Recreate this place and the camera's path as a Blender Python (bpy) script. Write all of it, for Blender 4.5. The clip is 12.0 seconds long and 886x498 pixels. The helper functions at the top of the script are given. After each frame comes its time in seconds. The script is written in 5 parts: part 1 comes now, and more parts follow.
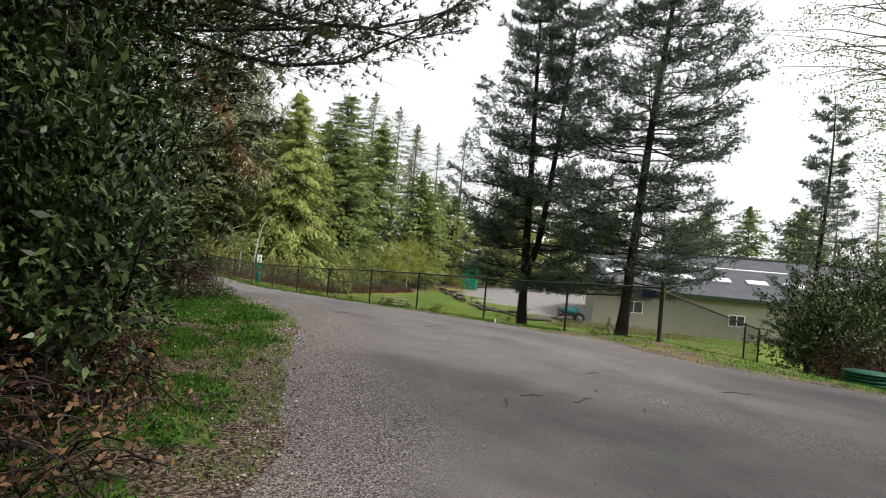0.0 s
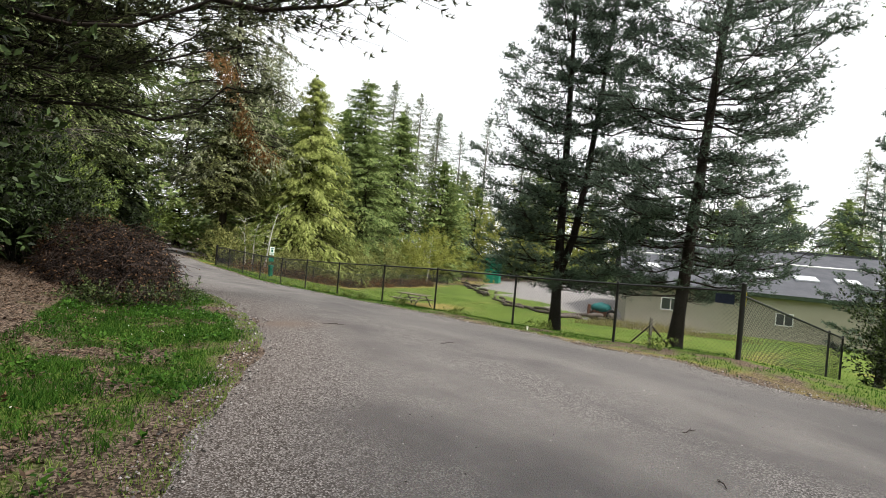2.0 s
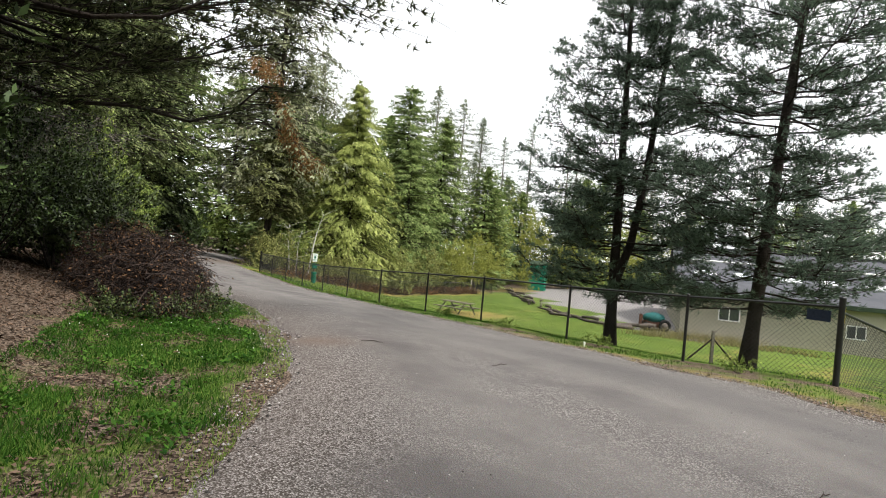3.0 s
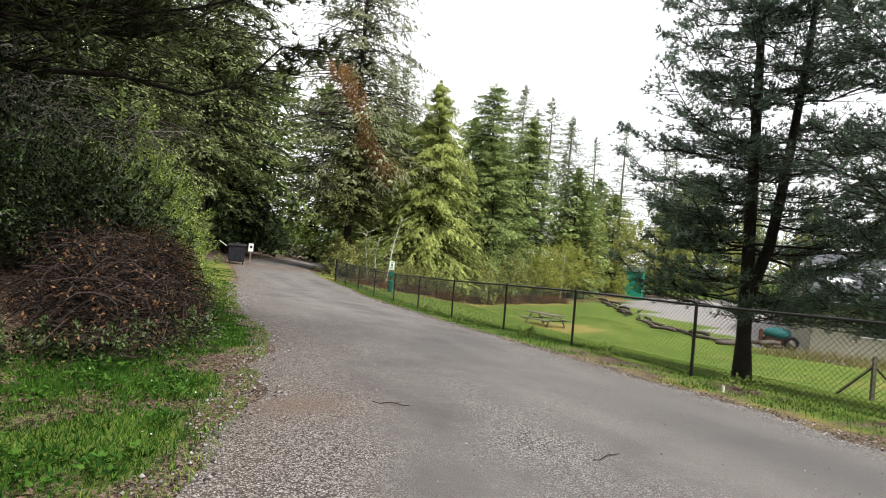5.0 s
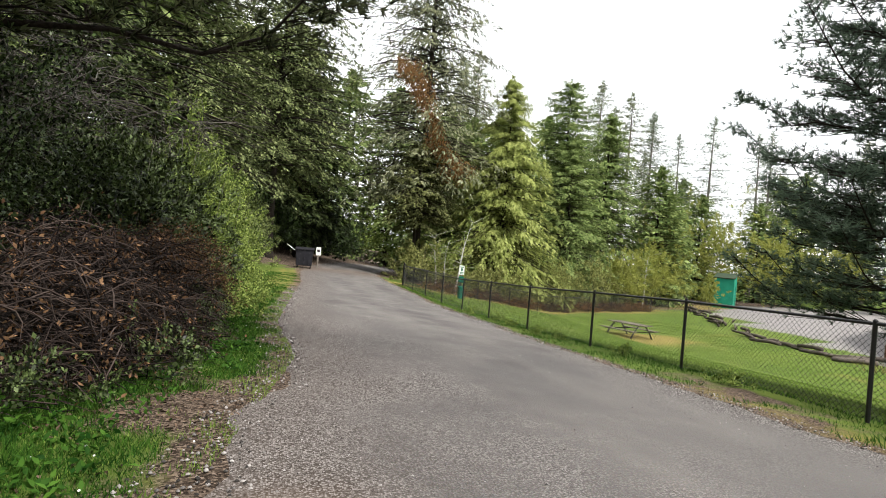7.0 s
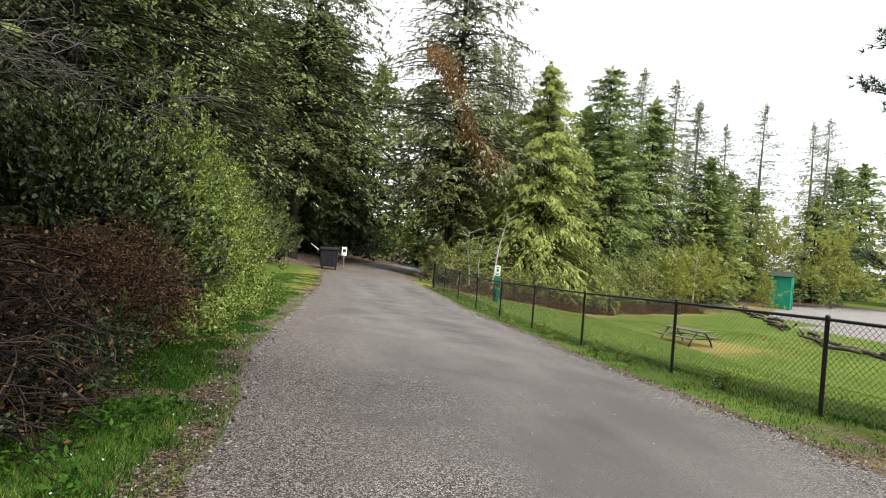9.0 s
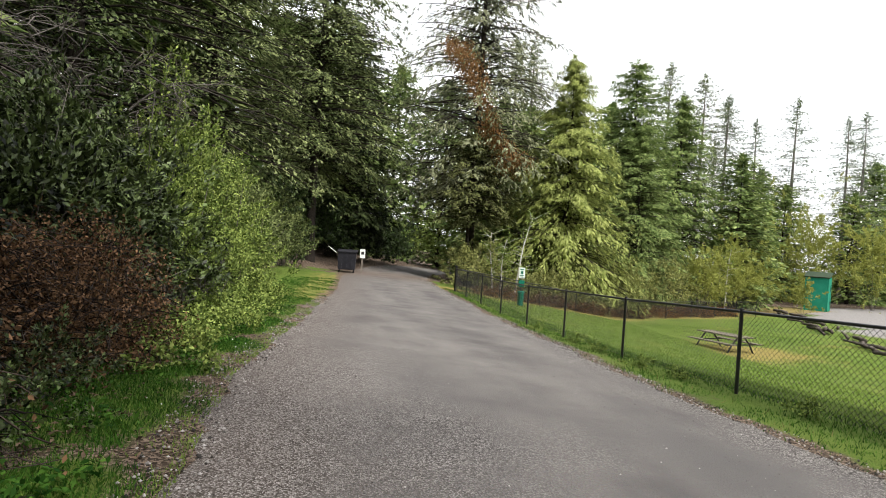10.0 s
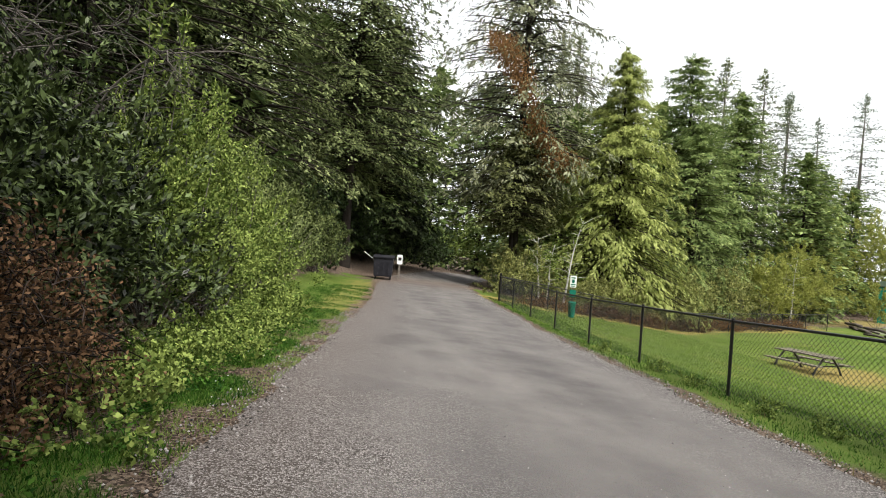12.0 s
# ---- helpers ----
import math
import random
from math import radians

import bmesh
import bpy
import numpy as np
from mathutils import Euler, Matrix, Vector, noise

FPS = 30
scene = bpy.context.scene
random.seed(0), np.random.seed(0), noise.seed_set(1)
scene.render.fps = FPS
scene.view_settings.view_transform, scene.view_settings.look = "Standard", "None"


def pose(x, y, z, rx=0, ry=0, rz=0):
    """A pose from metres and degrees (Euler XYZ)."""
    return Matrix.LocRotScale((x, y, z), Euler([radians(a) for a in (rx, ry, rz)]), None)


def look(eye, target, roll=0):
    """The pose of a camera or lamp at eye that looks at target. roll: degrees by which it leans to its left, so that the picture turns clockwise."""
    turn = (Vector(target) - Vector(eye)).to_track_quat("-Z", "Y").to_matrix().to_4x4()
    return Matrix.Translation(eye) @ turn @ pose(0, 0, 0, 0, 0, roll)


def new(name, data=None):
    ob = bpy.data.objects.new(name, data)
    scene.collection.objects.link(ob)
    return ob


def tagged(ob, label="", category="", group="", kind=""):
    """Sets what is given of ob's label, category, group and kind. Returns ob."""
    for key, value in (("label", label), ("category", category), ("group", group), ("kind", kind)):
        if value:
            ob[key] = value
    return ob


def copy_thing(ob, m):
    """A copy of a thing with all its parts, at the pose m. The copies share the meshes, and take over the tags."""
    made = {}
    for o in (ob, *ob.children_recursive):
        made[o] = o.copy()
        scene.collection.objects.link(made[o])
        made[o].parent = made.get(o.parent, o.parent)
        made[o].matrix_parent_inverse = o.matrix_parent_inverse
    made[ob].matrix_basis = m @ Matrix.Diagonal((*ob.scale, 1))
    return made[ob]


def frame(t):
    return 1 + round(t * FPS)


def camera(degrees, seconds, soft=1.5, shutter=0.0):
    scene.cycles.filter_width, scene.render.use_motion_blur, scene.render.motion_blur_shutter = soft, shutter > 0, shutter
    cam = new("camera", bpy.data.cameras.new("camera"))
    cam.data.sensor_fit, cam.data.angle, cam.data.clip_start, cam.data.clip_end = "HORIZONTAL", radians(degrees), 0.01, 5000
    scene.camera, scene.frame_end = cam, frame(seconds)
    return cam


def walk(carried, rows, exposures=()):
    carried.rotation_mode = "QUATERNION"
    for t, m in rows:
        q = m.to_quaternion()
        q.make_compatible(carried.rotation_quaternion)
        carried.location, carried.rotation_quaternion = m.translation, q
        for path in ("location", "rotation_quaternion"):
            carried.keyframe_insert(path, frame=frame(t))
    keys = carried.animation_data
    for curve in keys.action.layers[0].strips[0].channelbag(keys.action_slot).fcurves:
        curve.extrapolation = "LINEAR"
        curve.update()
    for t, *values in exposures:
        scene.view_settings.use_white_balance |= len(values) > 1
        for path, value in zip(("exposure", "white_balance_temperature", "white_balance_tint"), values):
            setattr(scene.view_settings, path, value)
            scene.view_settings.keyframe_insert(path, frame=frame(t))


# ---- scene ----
cam = camera(74.3, 12.0, soft=1.0)
WALK = (
    (0, (-7.321, -13.985, 1.977), (-4.154, -10.117, 2.071), 5.09),
    (0.5, (-6.839, -13.486, 1.999), (-3.680, -9.610, 2.053), 5.10),
    (1, (-6.441, -13.005, 2.037), (-3.299, -9.116, 2.056), 4.91),
    (1.5, (-5.995, -12.509, 2.042), (-2.907, -8.576, 2.058), 5.04),
    (2, (-5.699, -12.031, 2.039), (-2.678, -8.047, 2.048), 5.19),
    (2.5, (-5.440, -11.579, 2.022), (-2.564, -7.489, 2.051), 5.28),
    (3, (-5.221, -11.206, 2.060), (-2.502, -7.010, 2.090), 5.28),
    (5, (-3.427, -8.809, 2.076), (-1.373, -4.251, 2.099), 4.88),
    (5.5, (-3.181, -8.361, 2.063), (-1.353, -3.708, 2.093), 4.62),
    (6, (-2.964, -7.872, 2.054), (-1.293, -3.159, 2.079), 4.91),
    (6.5, (-2.730, -7.362, 2.006), (-1.177, -2.609, 2.028), 4.77),
    (7, (-2.593, -6.848, 1.988), (-1.114, -2.071, 2.003), 4.82),
    (9, (-1.810, -4.192, 1.988), (-0.603, 0.660, 1.971), 4.37),
    (9.5, (-1.662, -3.632, 2.007), (-0.530, 1.239, 1.989), 4.21),
    (10, (-1.534, -2.901, 1.976), (-0.500, 1.990, 1.962), 3.96),
    (10.5, (-1.473, -2.387, 1.938), (-0.581, 2.533, 1.933), 4.24),
    (11, (-1.469, -1.853, 1.963), (-0.647, 3.079, 1.957), 4.08),
    (11.5, (-1.451, -1.329, 1.971), (-0.673, 3.610, 1.973), 4.20),
    (12, (-1.330, -0.578, 1.963), (-0.614, 4.371, 1.974), 4.23),
)
walk(cam, [(t, look(e, g, r)) for t, e, g, r in WALK], exposures=((0.0, -0.3), (2.5, -0.02), (5.5, 0.05), (9.5, -0.02), (12.0, -0.07)))

# ---- sky and sun ----
world = bpy.data.worlds.new("overcast_sky")
scene.world = world
world.use_nodes = True
wt = world.node_tree
wt.nodes.clear()
sky = wt.nodes.new("ShaderNodeTexSky")
sky.sky_type, sky.sun_disc = "NISHITA", False
sky.sun_elevation, sky.sun_rotation = radians(54), radians(157)
sky.air_density, sky.dust_density, sky.ozone_density = 1.2, 6.0, 1.0
tone = wt.nodes.new("ShaderNodeHueSaturation")
tone.inputs["Saturation"].default_value = 0.25
cloud = wt.nodes.new("ShaderNodeMix")
cloud.data_type = "RGBA"
cloud.inputs["Factor"].default_value = 0.6
cloud.inputs["B"].default_value = (13.8, 14.0, 14.2, 1)
back = wt.nodes.new("ShaderNodeBackground")
lift = wt.nodes.new("ShaderNodeMapRange")
lift.inputs["From Min"].default_value, lift.inputs["From Max"].default_value = 0.0, 0.95
lift.inputs["To Min"].default_value, lift.inputs["To Max"].default_value = 0.135, 0.185
where = wt.nodes.new("ShaderNodeTexCoord")
axis = wt.nodes.new("ShaderNodeSeparateXYZ")
wt.links.new(where.outputs["Generated"], axis.inputs[0])
wt.links.new(axis.outputs["Z"], lift.inputs["Value"])
wt.links.new(lift.outputs[0], back.inputs["Strength"])
wout = wt.nodes.new("ShaderNodeOutputWorld")
wt.links.new(sky.outputs[0], tone.inputs["Color"])
wt.links.new(tone.outputs[0], cloud.inputs["A"])
wt.links.new(cloud.outputs["Result"], back.inputs["Color"])
wt.links.new(back.outputs[0], wout.inputs[0])
sun_data = bpy.data.lights.new("sun", "SUN")
sun_data.energy, sun_data.angle, sun_data.color = 5.0, radians(7), (1.0, 0.95, 0.87)
sun = new("sun", sun_data)
sun.matrix_world = look((11, -22, 40), (0, 4, 0))

# ---- materials ----
rng = np.random.default_rng(11)


def shade(name, dark, light, scale=3.0, rough=0.85, fine=40.0, bump=0.3, island=0.0, thru=0.0, metal=0.0, spec=0.12, depth=0.01):
    """Two-scale noise between two colours, with bump; island: spread between loose pieces; thru: light passing a leaf."""
    m = bpy.data.materials.new(name)
    m.use_nodes = True
    nt = m.node_tree
    b = nt.nodes["Principled BSDF"]
    b.inputs["Roughness"].default_value, b.inputs["Metallic"].default_value = rough, metal
    b.inputs["Specular IOR Level"].default_value = spec
    tc = nt.nodes.new("ShaderNodeTexCoord")
    n1 = nt.nodes.new("ShaderNodeTexNoise")
    n1.inputs["Scale"].default_value, n1.inputs["Detail"].default_value = scale, 4
    n2 = nt.nodes.new("ShaderNodeTexNoise")
    n2.inputs["Scale"].default_value, n2.inputs["Detail"].default_value = fine, 3
    nt.links.new(tc.outputs["Object"], n1.inputs["Vector"])
    nt.links.new(tc.outputs["Object"], n2.inputs["Vector"])
    add = nt.nodes.new("ShaderNodeMath")
    add.operation = "MULTIPLY_ADD"
    add.inputs[1].default_value = 0.5
    half = nt.nodes.new("ShaderNodeMath")
    half.operation = "MULTIPLY"
    half.inputs[1].default_value = 0.5
    nt.links.new(n2.outputs["Fac"], half.inputs[0])
    nt.links.new(n1.outputs["Fac"], add.inputs[0])
    nt.links.new(half.outputs[0], add.inputs[2])
    value = add.outputs[0]
    if island:
        geo = nt.nodes.new("ShaderNodeNewGeometry")
        isl = nt.nodes.new("ShaderNodeMix")
        isl.inputs["Factor"].default_value = island
        nt.links.new(value, isl.inputs["A"])
        nt.links.new(geo.outputs["Random Per Island"], isl.inputs["B"])
        value = isl.outputs["Result"]
    ramp = nt.nodes.new("ShaderNodeValToRGB")
    ramp.color_ramp.elements[0].position, ramp.color_ramp.elements[1].position = (0.3, 0.7) if not island else (0.36, 0.78)
    ramp.color_ramp.elements[0].color, ramp.color_ramp.elements[1].color = (*dark, 1), (*light, 1)
    nt.links.new(value, ramp.inputs[0])
    nt.links.new(ramp.outputs[0], b.inputs["Base Color"])
    if bump:
        bp = nt.nodes.new("ShaderNodeBump")
        bp.inputs["Strength"].default_value, bp.inputs["Distance"].default_value = bump, depth
        nt.links.new(n2.outputs["Fac"], bp.inputs["Height"])
        nt.links.new(bp.outputs[0], b.inputs["Normal"])
    if thru:
        tr = nt.nodes.new("ShaderNodeBsdfTranslucent")
        nt.links.new(ramp.outputs[0], tr.inputs["Color"])
        mx = nt.nodes.new("ShaderNodeMixShader")
        mx.inputs[0].default_value = thru
        nt.links.new(b.outputs[0], mx.inputs[1])
        nt.links.new(tr.outputs[0], mx.inputs[2])
        nt.links.new(mx.outputs[0], nt.nodes["Material Output"].inputs["Surface"])
    return m


def leafy(name, dark, light, rough=0.6, thru=0.3, spec=0.06):
    return shade(name, dark, light, scale=2.6, rough=rough, fine=9, bump=0, island=0.35, thru=thru, spec=spec)


BARK = shade("conifer_bark", (0.016, 0.013, 0.011), (0.05, 0.041, 0.035), 2.5, 0.95, 22, 0.9, depth=0.03)
BARK_GREY = shade("grey_bark", (0.09, 0.08, 0.07), (0.22, 0.2, 0.18), 3, 0.9, 25, 0.7, depth=0.02)
BARK_PALE = shade("pale_alder_bark", (0.32, 0.31, 0.29), (0.6, 0.58, 0.54), 4, 0.85, 18, 0.5)
TWIG = shade("dead_twig", (0.008, 0.006, 0.0055), (0.08, 0.06, 0.052), 2, 0.9, 30, 0.3, island=0.5)
TWIG_GREY = shade("bare_grey_twig", (0.06, 0.055, 0.05), (0.2, 0.18, 0.165), 2, 0.9, 30, 0.3, island=0.5)
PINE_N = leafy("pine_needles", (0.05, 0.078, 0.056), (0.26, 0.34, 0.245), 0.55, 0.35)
# pine needles again, darker: the shade of the left bank is in the colour
SHADE_N = leafy("shade_darkened_pine_needles", (0.014, 0.02, 0.009), (0.2, 0.225, 0.11), 0.6, 0.25)
CEDAR_N = leafy("cedar_sprays", (0.17, 0.205, 0.05), (0.53, 0.58, 0.21), 0.6, 0.4)
FIR_N = leafy("fir_sprays", (0.085, 0.135, 0.04), (0.4, 0.48, 0.18), 0.6, 0.3)
SPRUCE_N = leafy("spruce_sprays", (0.075, 0.085, 0.045), (0.42, 0.44, 0.27), 0.65, 0.35)
HEMLOCK_N = leafy("hemlock_sprays", (0.03, 0.042, 0.016), (0.37, 0.43, 0.185), 0.65, 0.33)
OLIVE_N = leafy("olive_hemlock_sprays", (0.04, 0.046, 0.016), (0.27, 0.29, 0.115), 0.65, 0.15)
# dark copy of the hemlock sprays, coloured as if deep in the wood's shade
DEEP_N = leafy("wood_sprays_with_shade_in_colour", (0.006, 0.011, 0.004), (0.155, 0.2, 0.08), 0.65, 0.22)
FAR_N = leafy("far_conifer_sprays", (0.1, 0.13, 0.085), (0.32, 0.37, 0.24), 0.7)
RUST_N = leafy("dead_rust_needles", (0.15, 0.08, 0.03), (0.36, 0.2, 0.085), 0.8, 0.2, 0.1)
# IVY_L, SALAL_L: near-black end paints the deep shade between leaves
IVY_L = leafy("shade_dark_evergreen_leaves", (0.002, 0.004, 0.001), (0.105, 0.165, 0.055), 0.38, 0.06, 0.16)
SALAL_L = leafy("shade_dark_glossy_leaves", (0.002, 0.005, 0.001), (0.16, 0.22, 0.075), 0.42, 0.08, 0.2)
FRESH_L = leafy("fresh_spring_leaves", (0.05, 0.085, 0.015), (0.4, 0.49, 0.135), 0.5, 0.2)
OLIVE_L = leafy("olive_shrub_leaves", (0.025, 0.038, 0.011), (0.28, 0.33, 0.125), 0.55, 0.15)
SCRUB_L = leafy("yellow_green_scrub_leaves", (0.08, 0.095, 0.03), (0.52, 0.53, 0.2), 0.6, 0.3)
WILLOW_L = leafy("yellow_willow_leaves", (0.2, 0.22, 0.05), (0.48, 0.5, 0.15), 0.55, 0.45)
BROWN_L = leafy("brown_dead_leaves", (0.05, 0.028, 0.016), (0.34, 0.2, 0.11), 0.85, 0.15, 0.05)
GRASS_B = leafy("grass_blades", (0.015, 0.055, 0.008), (0.105, 0.225, 0.032), 0.65, 0.35)
FIELD_B = leafy("mown_grass_blades", (0.11, 0.18, 0.035), (0.29, 0.4, 0.09), 0.65, 0.35)
STRAW_B = leafy("dry_grass_blades", (0.14, 0.125, 0.05), (0.36, 0.32, 0.15), 0.8, 0.3)
LITTER_L = leafy("leaf_litter", (0.03, 0.02, 0.014), (0.26, 0.18, 0.13), 0.9, 0.1, 0.05)
BLACK_METAL = shade("black_coated_steel", (0.008, 0.008, 0.009), (0.022, 0.022, 0.024), 6, 0.45, 60, 0.15, spec=0.5)
WIRE = shade("black_vinyl_wire", (0.008, 0.008, 0.009), (0.02, 0.02, 0.02), 6, 0.5, 60, 0.0, spec=0.4)
WHITE_P = shade("white_sign_paint", (0.68, 0.7, 0.68), (0.82, 0.83, 0.81), 8, 0.5, 50, 0.1)
GREEN_P = shade("green_bin_plastic", (0.008, 0.11, 0.075), (0.015, 0.17, 0.115), 6, 0.45, 50, 0.1)
SHED_P = shade("teal_green_siding", (0.01, 0.17, 0.11), (0.03, 0.29, 0.19), 1.2, 0.6, 30, 0.2)
YELLOW_P = shade("yellow_tag", (0.6, 0.5, 0.03), (0.75, 0.65, 0.05), 10, 0.5, 60, 0.0)
BLUE_P = shade("dark_slate_cover", (0.018, 0.023, 0.04), (0.035, 0.045, 0.07), 5, 0.5, 40, 0.2)
BIN_P = shade("black_bin_plastic", (0.012, 0.012, 0.016), (0.035, 0.035, 0.042), 4, 0.45, 50, 0.2)
WOOD_G = shade("weathered_wood", (0.09, 0.078, 0.066), (0.24, 0.21, 0.18), 3, 0.9, 35, 0.5)
LOG_M = shade("driftwood_log", (0.035, 0.028, 0.024), (0.2, 0.17, 0.15), 2, 0.9, 25, 0.6, island=0.3)
WALL_M = shade("pale_tan_siding", (0.3, 0.28, 0.22), (0.38, 0.36, 0.285), 0.8, 0.75, 30, 0.15)
ROOF_M = shade("grey_shingle", (0.05, 0.052, 0.06), (0.095, 0.098, 0.11), 1.2, 0.9, 22, 0.5)
TRIM_M = shade("dark_green_trim", (0.02, 0.035, 0.02), (0.05, 0.07, 0.045), 3, 0.6, 30, 0.2)
SKYLIGHT_M = shade("skylight_panel", (0.5, 0.52, 0.55), (0.62, 0.64, 0.66), 3, 0.3, 20, 0.0)
FRAME_W = shade("white_window_frame", (0.7, 0.7, 0.68), (0.82, 0.82, 0.8), 4, 0.5, 30, 0.1)
PANE_M = shade("dark_window_glass", (0.03, 0.035, 0.04), (0.07, 0.08, 0.085), 2, 0.06, 10, 0.0, spec=0.8)
TEAL_C = shade("teal_tarp", (0.012, 0.08, 0.08), (0.035, 0.15, 0.145), 3, 0.6, 25, 0.4)
RUSTY = shade("rusty_steel", (0.06, 0.03, 0.022), (0.2, 0.1, 0.07), 5, 0.8, 40, 0.4)
TYRE = shade("tyre_rubber", (0.012, 0.012, 0.012), (0.03, 0.03, 0.03), 5, 0.85, 50, 0.4)
STONE_M = shade("gravel_stones", (0.035, 0.032, 0.03), (0.36, 0.34, 0.33), 8, 0.9, 60, 0.3, island=0.7)
RISER_P = shade("dark_green_ribbed_plastic", (0.01, 0.05, 0.03), (0.025, 0.1, 0.065), 5, 0.5, 40, 0.15)


def mixed_ground():
    """Grass, leaf litter, bare dirt and grey lot gravel, by the attribute zone."""
    m = bpy.data.materials.new("ground_cover")
    m.use_nodes = True
    nt = m.node_tree
    b = nt.nodes["Principled BSDF"]
    b.inputs["Roughness"].default_value, b.inputs["Specular IOR Level"].default_value = 0.95, 0.06
    tc = nt.nodes.new("ShaderNodeTexCoord")
    zone = nt.nodes.new("ShaderNodeVertexColor")
    zone.layer_name = "zone"
    sep = nt.nodes.new("ShaderNodeSeparateColor")
    nt.links.new(zone.outputs[0], sep.inputs[0])

    def tex(scale, detail=5, rough=0.6):
        n = nt.nodes.new("ShaderNodeTexNoise")
        n.inputs["Scale"].default_value, n.inputs["Detail"].default_value, n.inputs["Roughness"].default_value = scale, detail, rough
        nt.links.new(tc.outputs["Object"], n.inputs["Vector"])
        return n.outputs["Fac"]

    def ramp(fac, stops):
        r = nt.nodes.new("ShaderNodeValToRGB")
        while len(r.color_ramp.elements) < len(stops):
            r.color_ramp.elements.new(0.5)
        for e, (p, c) in zip(r.color_ramp.elements, stops):
            e.position, e.color = p, (*c, 1)
        nt.links.new(fac, r.inputs[0])
        return r.outputs[0]

    def blend(fac, a, c):
        x = nt.nodes.new("ShaderNodeMix")
        x.data_type = "RGBA"
        nt.links.new(fac, x.inputs["Factor"])
        nt.links.new(a, x.inputs["A"])
        nt.links.new(c, x.inputs["B"])
        return x.outputs["Result"]

    def ragged(mask, n, gain=3.0):
        s = nt.nodes.new("ShaderNodeMath")
        s.operation = "MULTIPLY_ADD"
        nt.links.new(n, s.inputs[0])
        s.inputs[1].default_value = 1.2
        nt.links.new(mask, s.inputs[2])
        q = nt.nodes.new("ShaderNodeMapRange")
        q.inputs["From Min"].default_value, q.inputs["From Max"].default_value = 0.95, 0.95 + 1.0 / gain
        nt.links.new(s.outputs[0], q.inputs["Value"])
        return q.outputs[0]
    coarse, mid, fine = tex(0.35), tex(2.2), tex(38, 6, 0.75)
    grass = blend(mid, ramp(coarse, ((0.35, (0.045, 0.08, 0.016)), (0.65, (0.12, 0.15, 0.033)))), ramp(fine, ((0.3, (0.042, 0.08, 0.013)), (0.7, (0.16, 0.225, 0.046)))))
    cell = nt.nodes.new("ShaderNodeTexVoronoi")
    cell.inputs["Scale"].default_value = 62
    nt.links.new(tc.outputs["Object"], cell.inputs["Vector"])
    grey = nt.nodes.new("ShaderNodeSeparateColor")
    nt.links.new(cell.outputs["Color"], grey.inputs[0])
    litter = ramp(grey.outputs[0], ((0.1, (0.03, 0.022, 0.017)), (0.5, (0.085, 0.062, 0.047)), (0.95, (0.24, 0.185, 0.145))))
    straw = ramp(fine, ((0.3, (0.12, 0.1, 0.03)), (0.7, (0.32, 0.26, 0.09))))
    lot = ramp(fine, ((0.3, (0.15, 0.143, 0.14)), (0.7, (0.28, 0.265, 0.26))))
    col = blend(ragged(sep.outputs[0], mid), litter, grass)
    col = blend(ragged(sep.outputs[1], mid, 2.0), col, straw)
    col = blend(ragged(sep.outputs[2], mid, 6.0), col, lot)
    nt.links.new(col, b.inputs["Base Color"])
    bp = nt.nodes.new("ShaderNodeBump")
    bp.inputs["Strength"].default_value, bp.inputs["Distance"].default_value = 0.8, 0.03
    nt.links.new(fine, bp.inputs["Height"])
    nt.links.new(bp.outputs[0], b.inputs["Normal"])
    return m


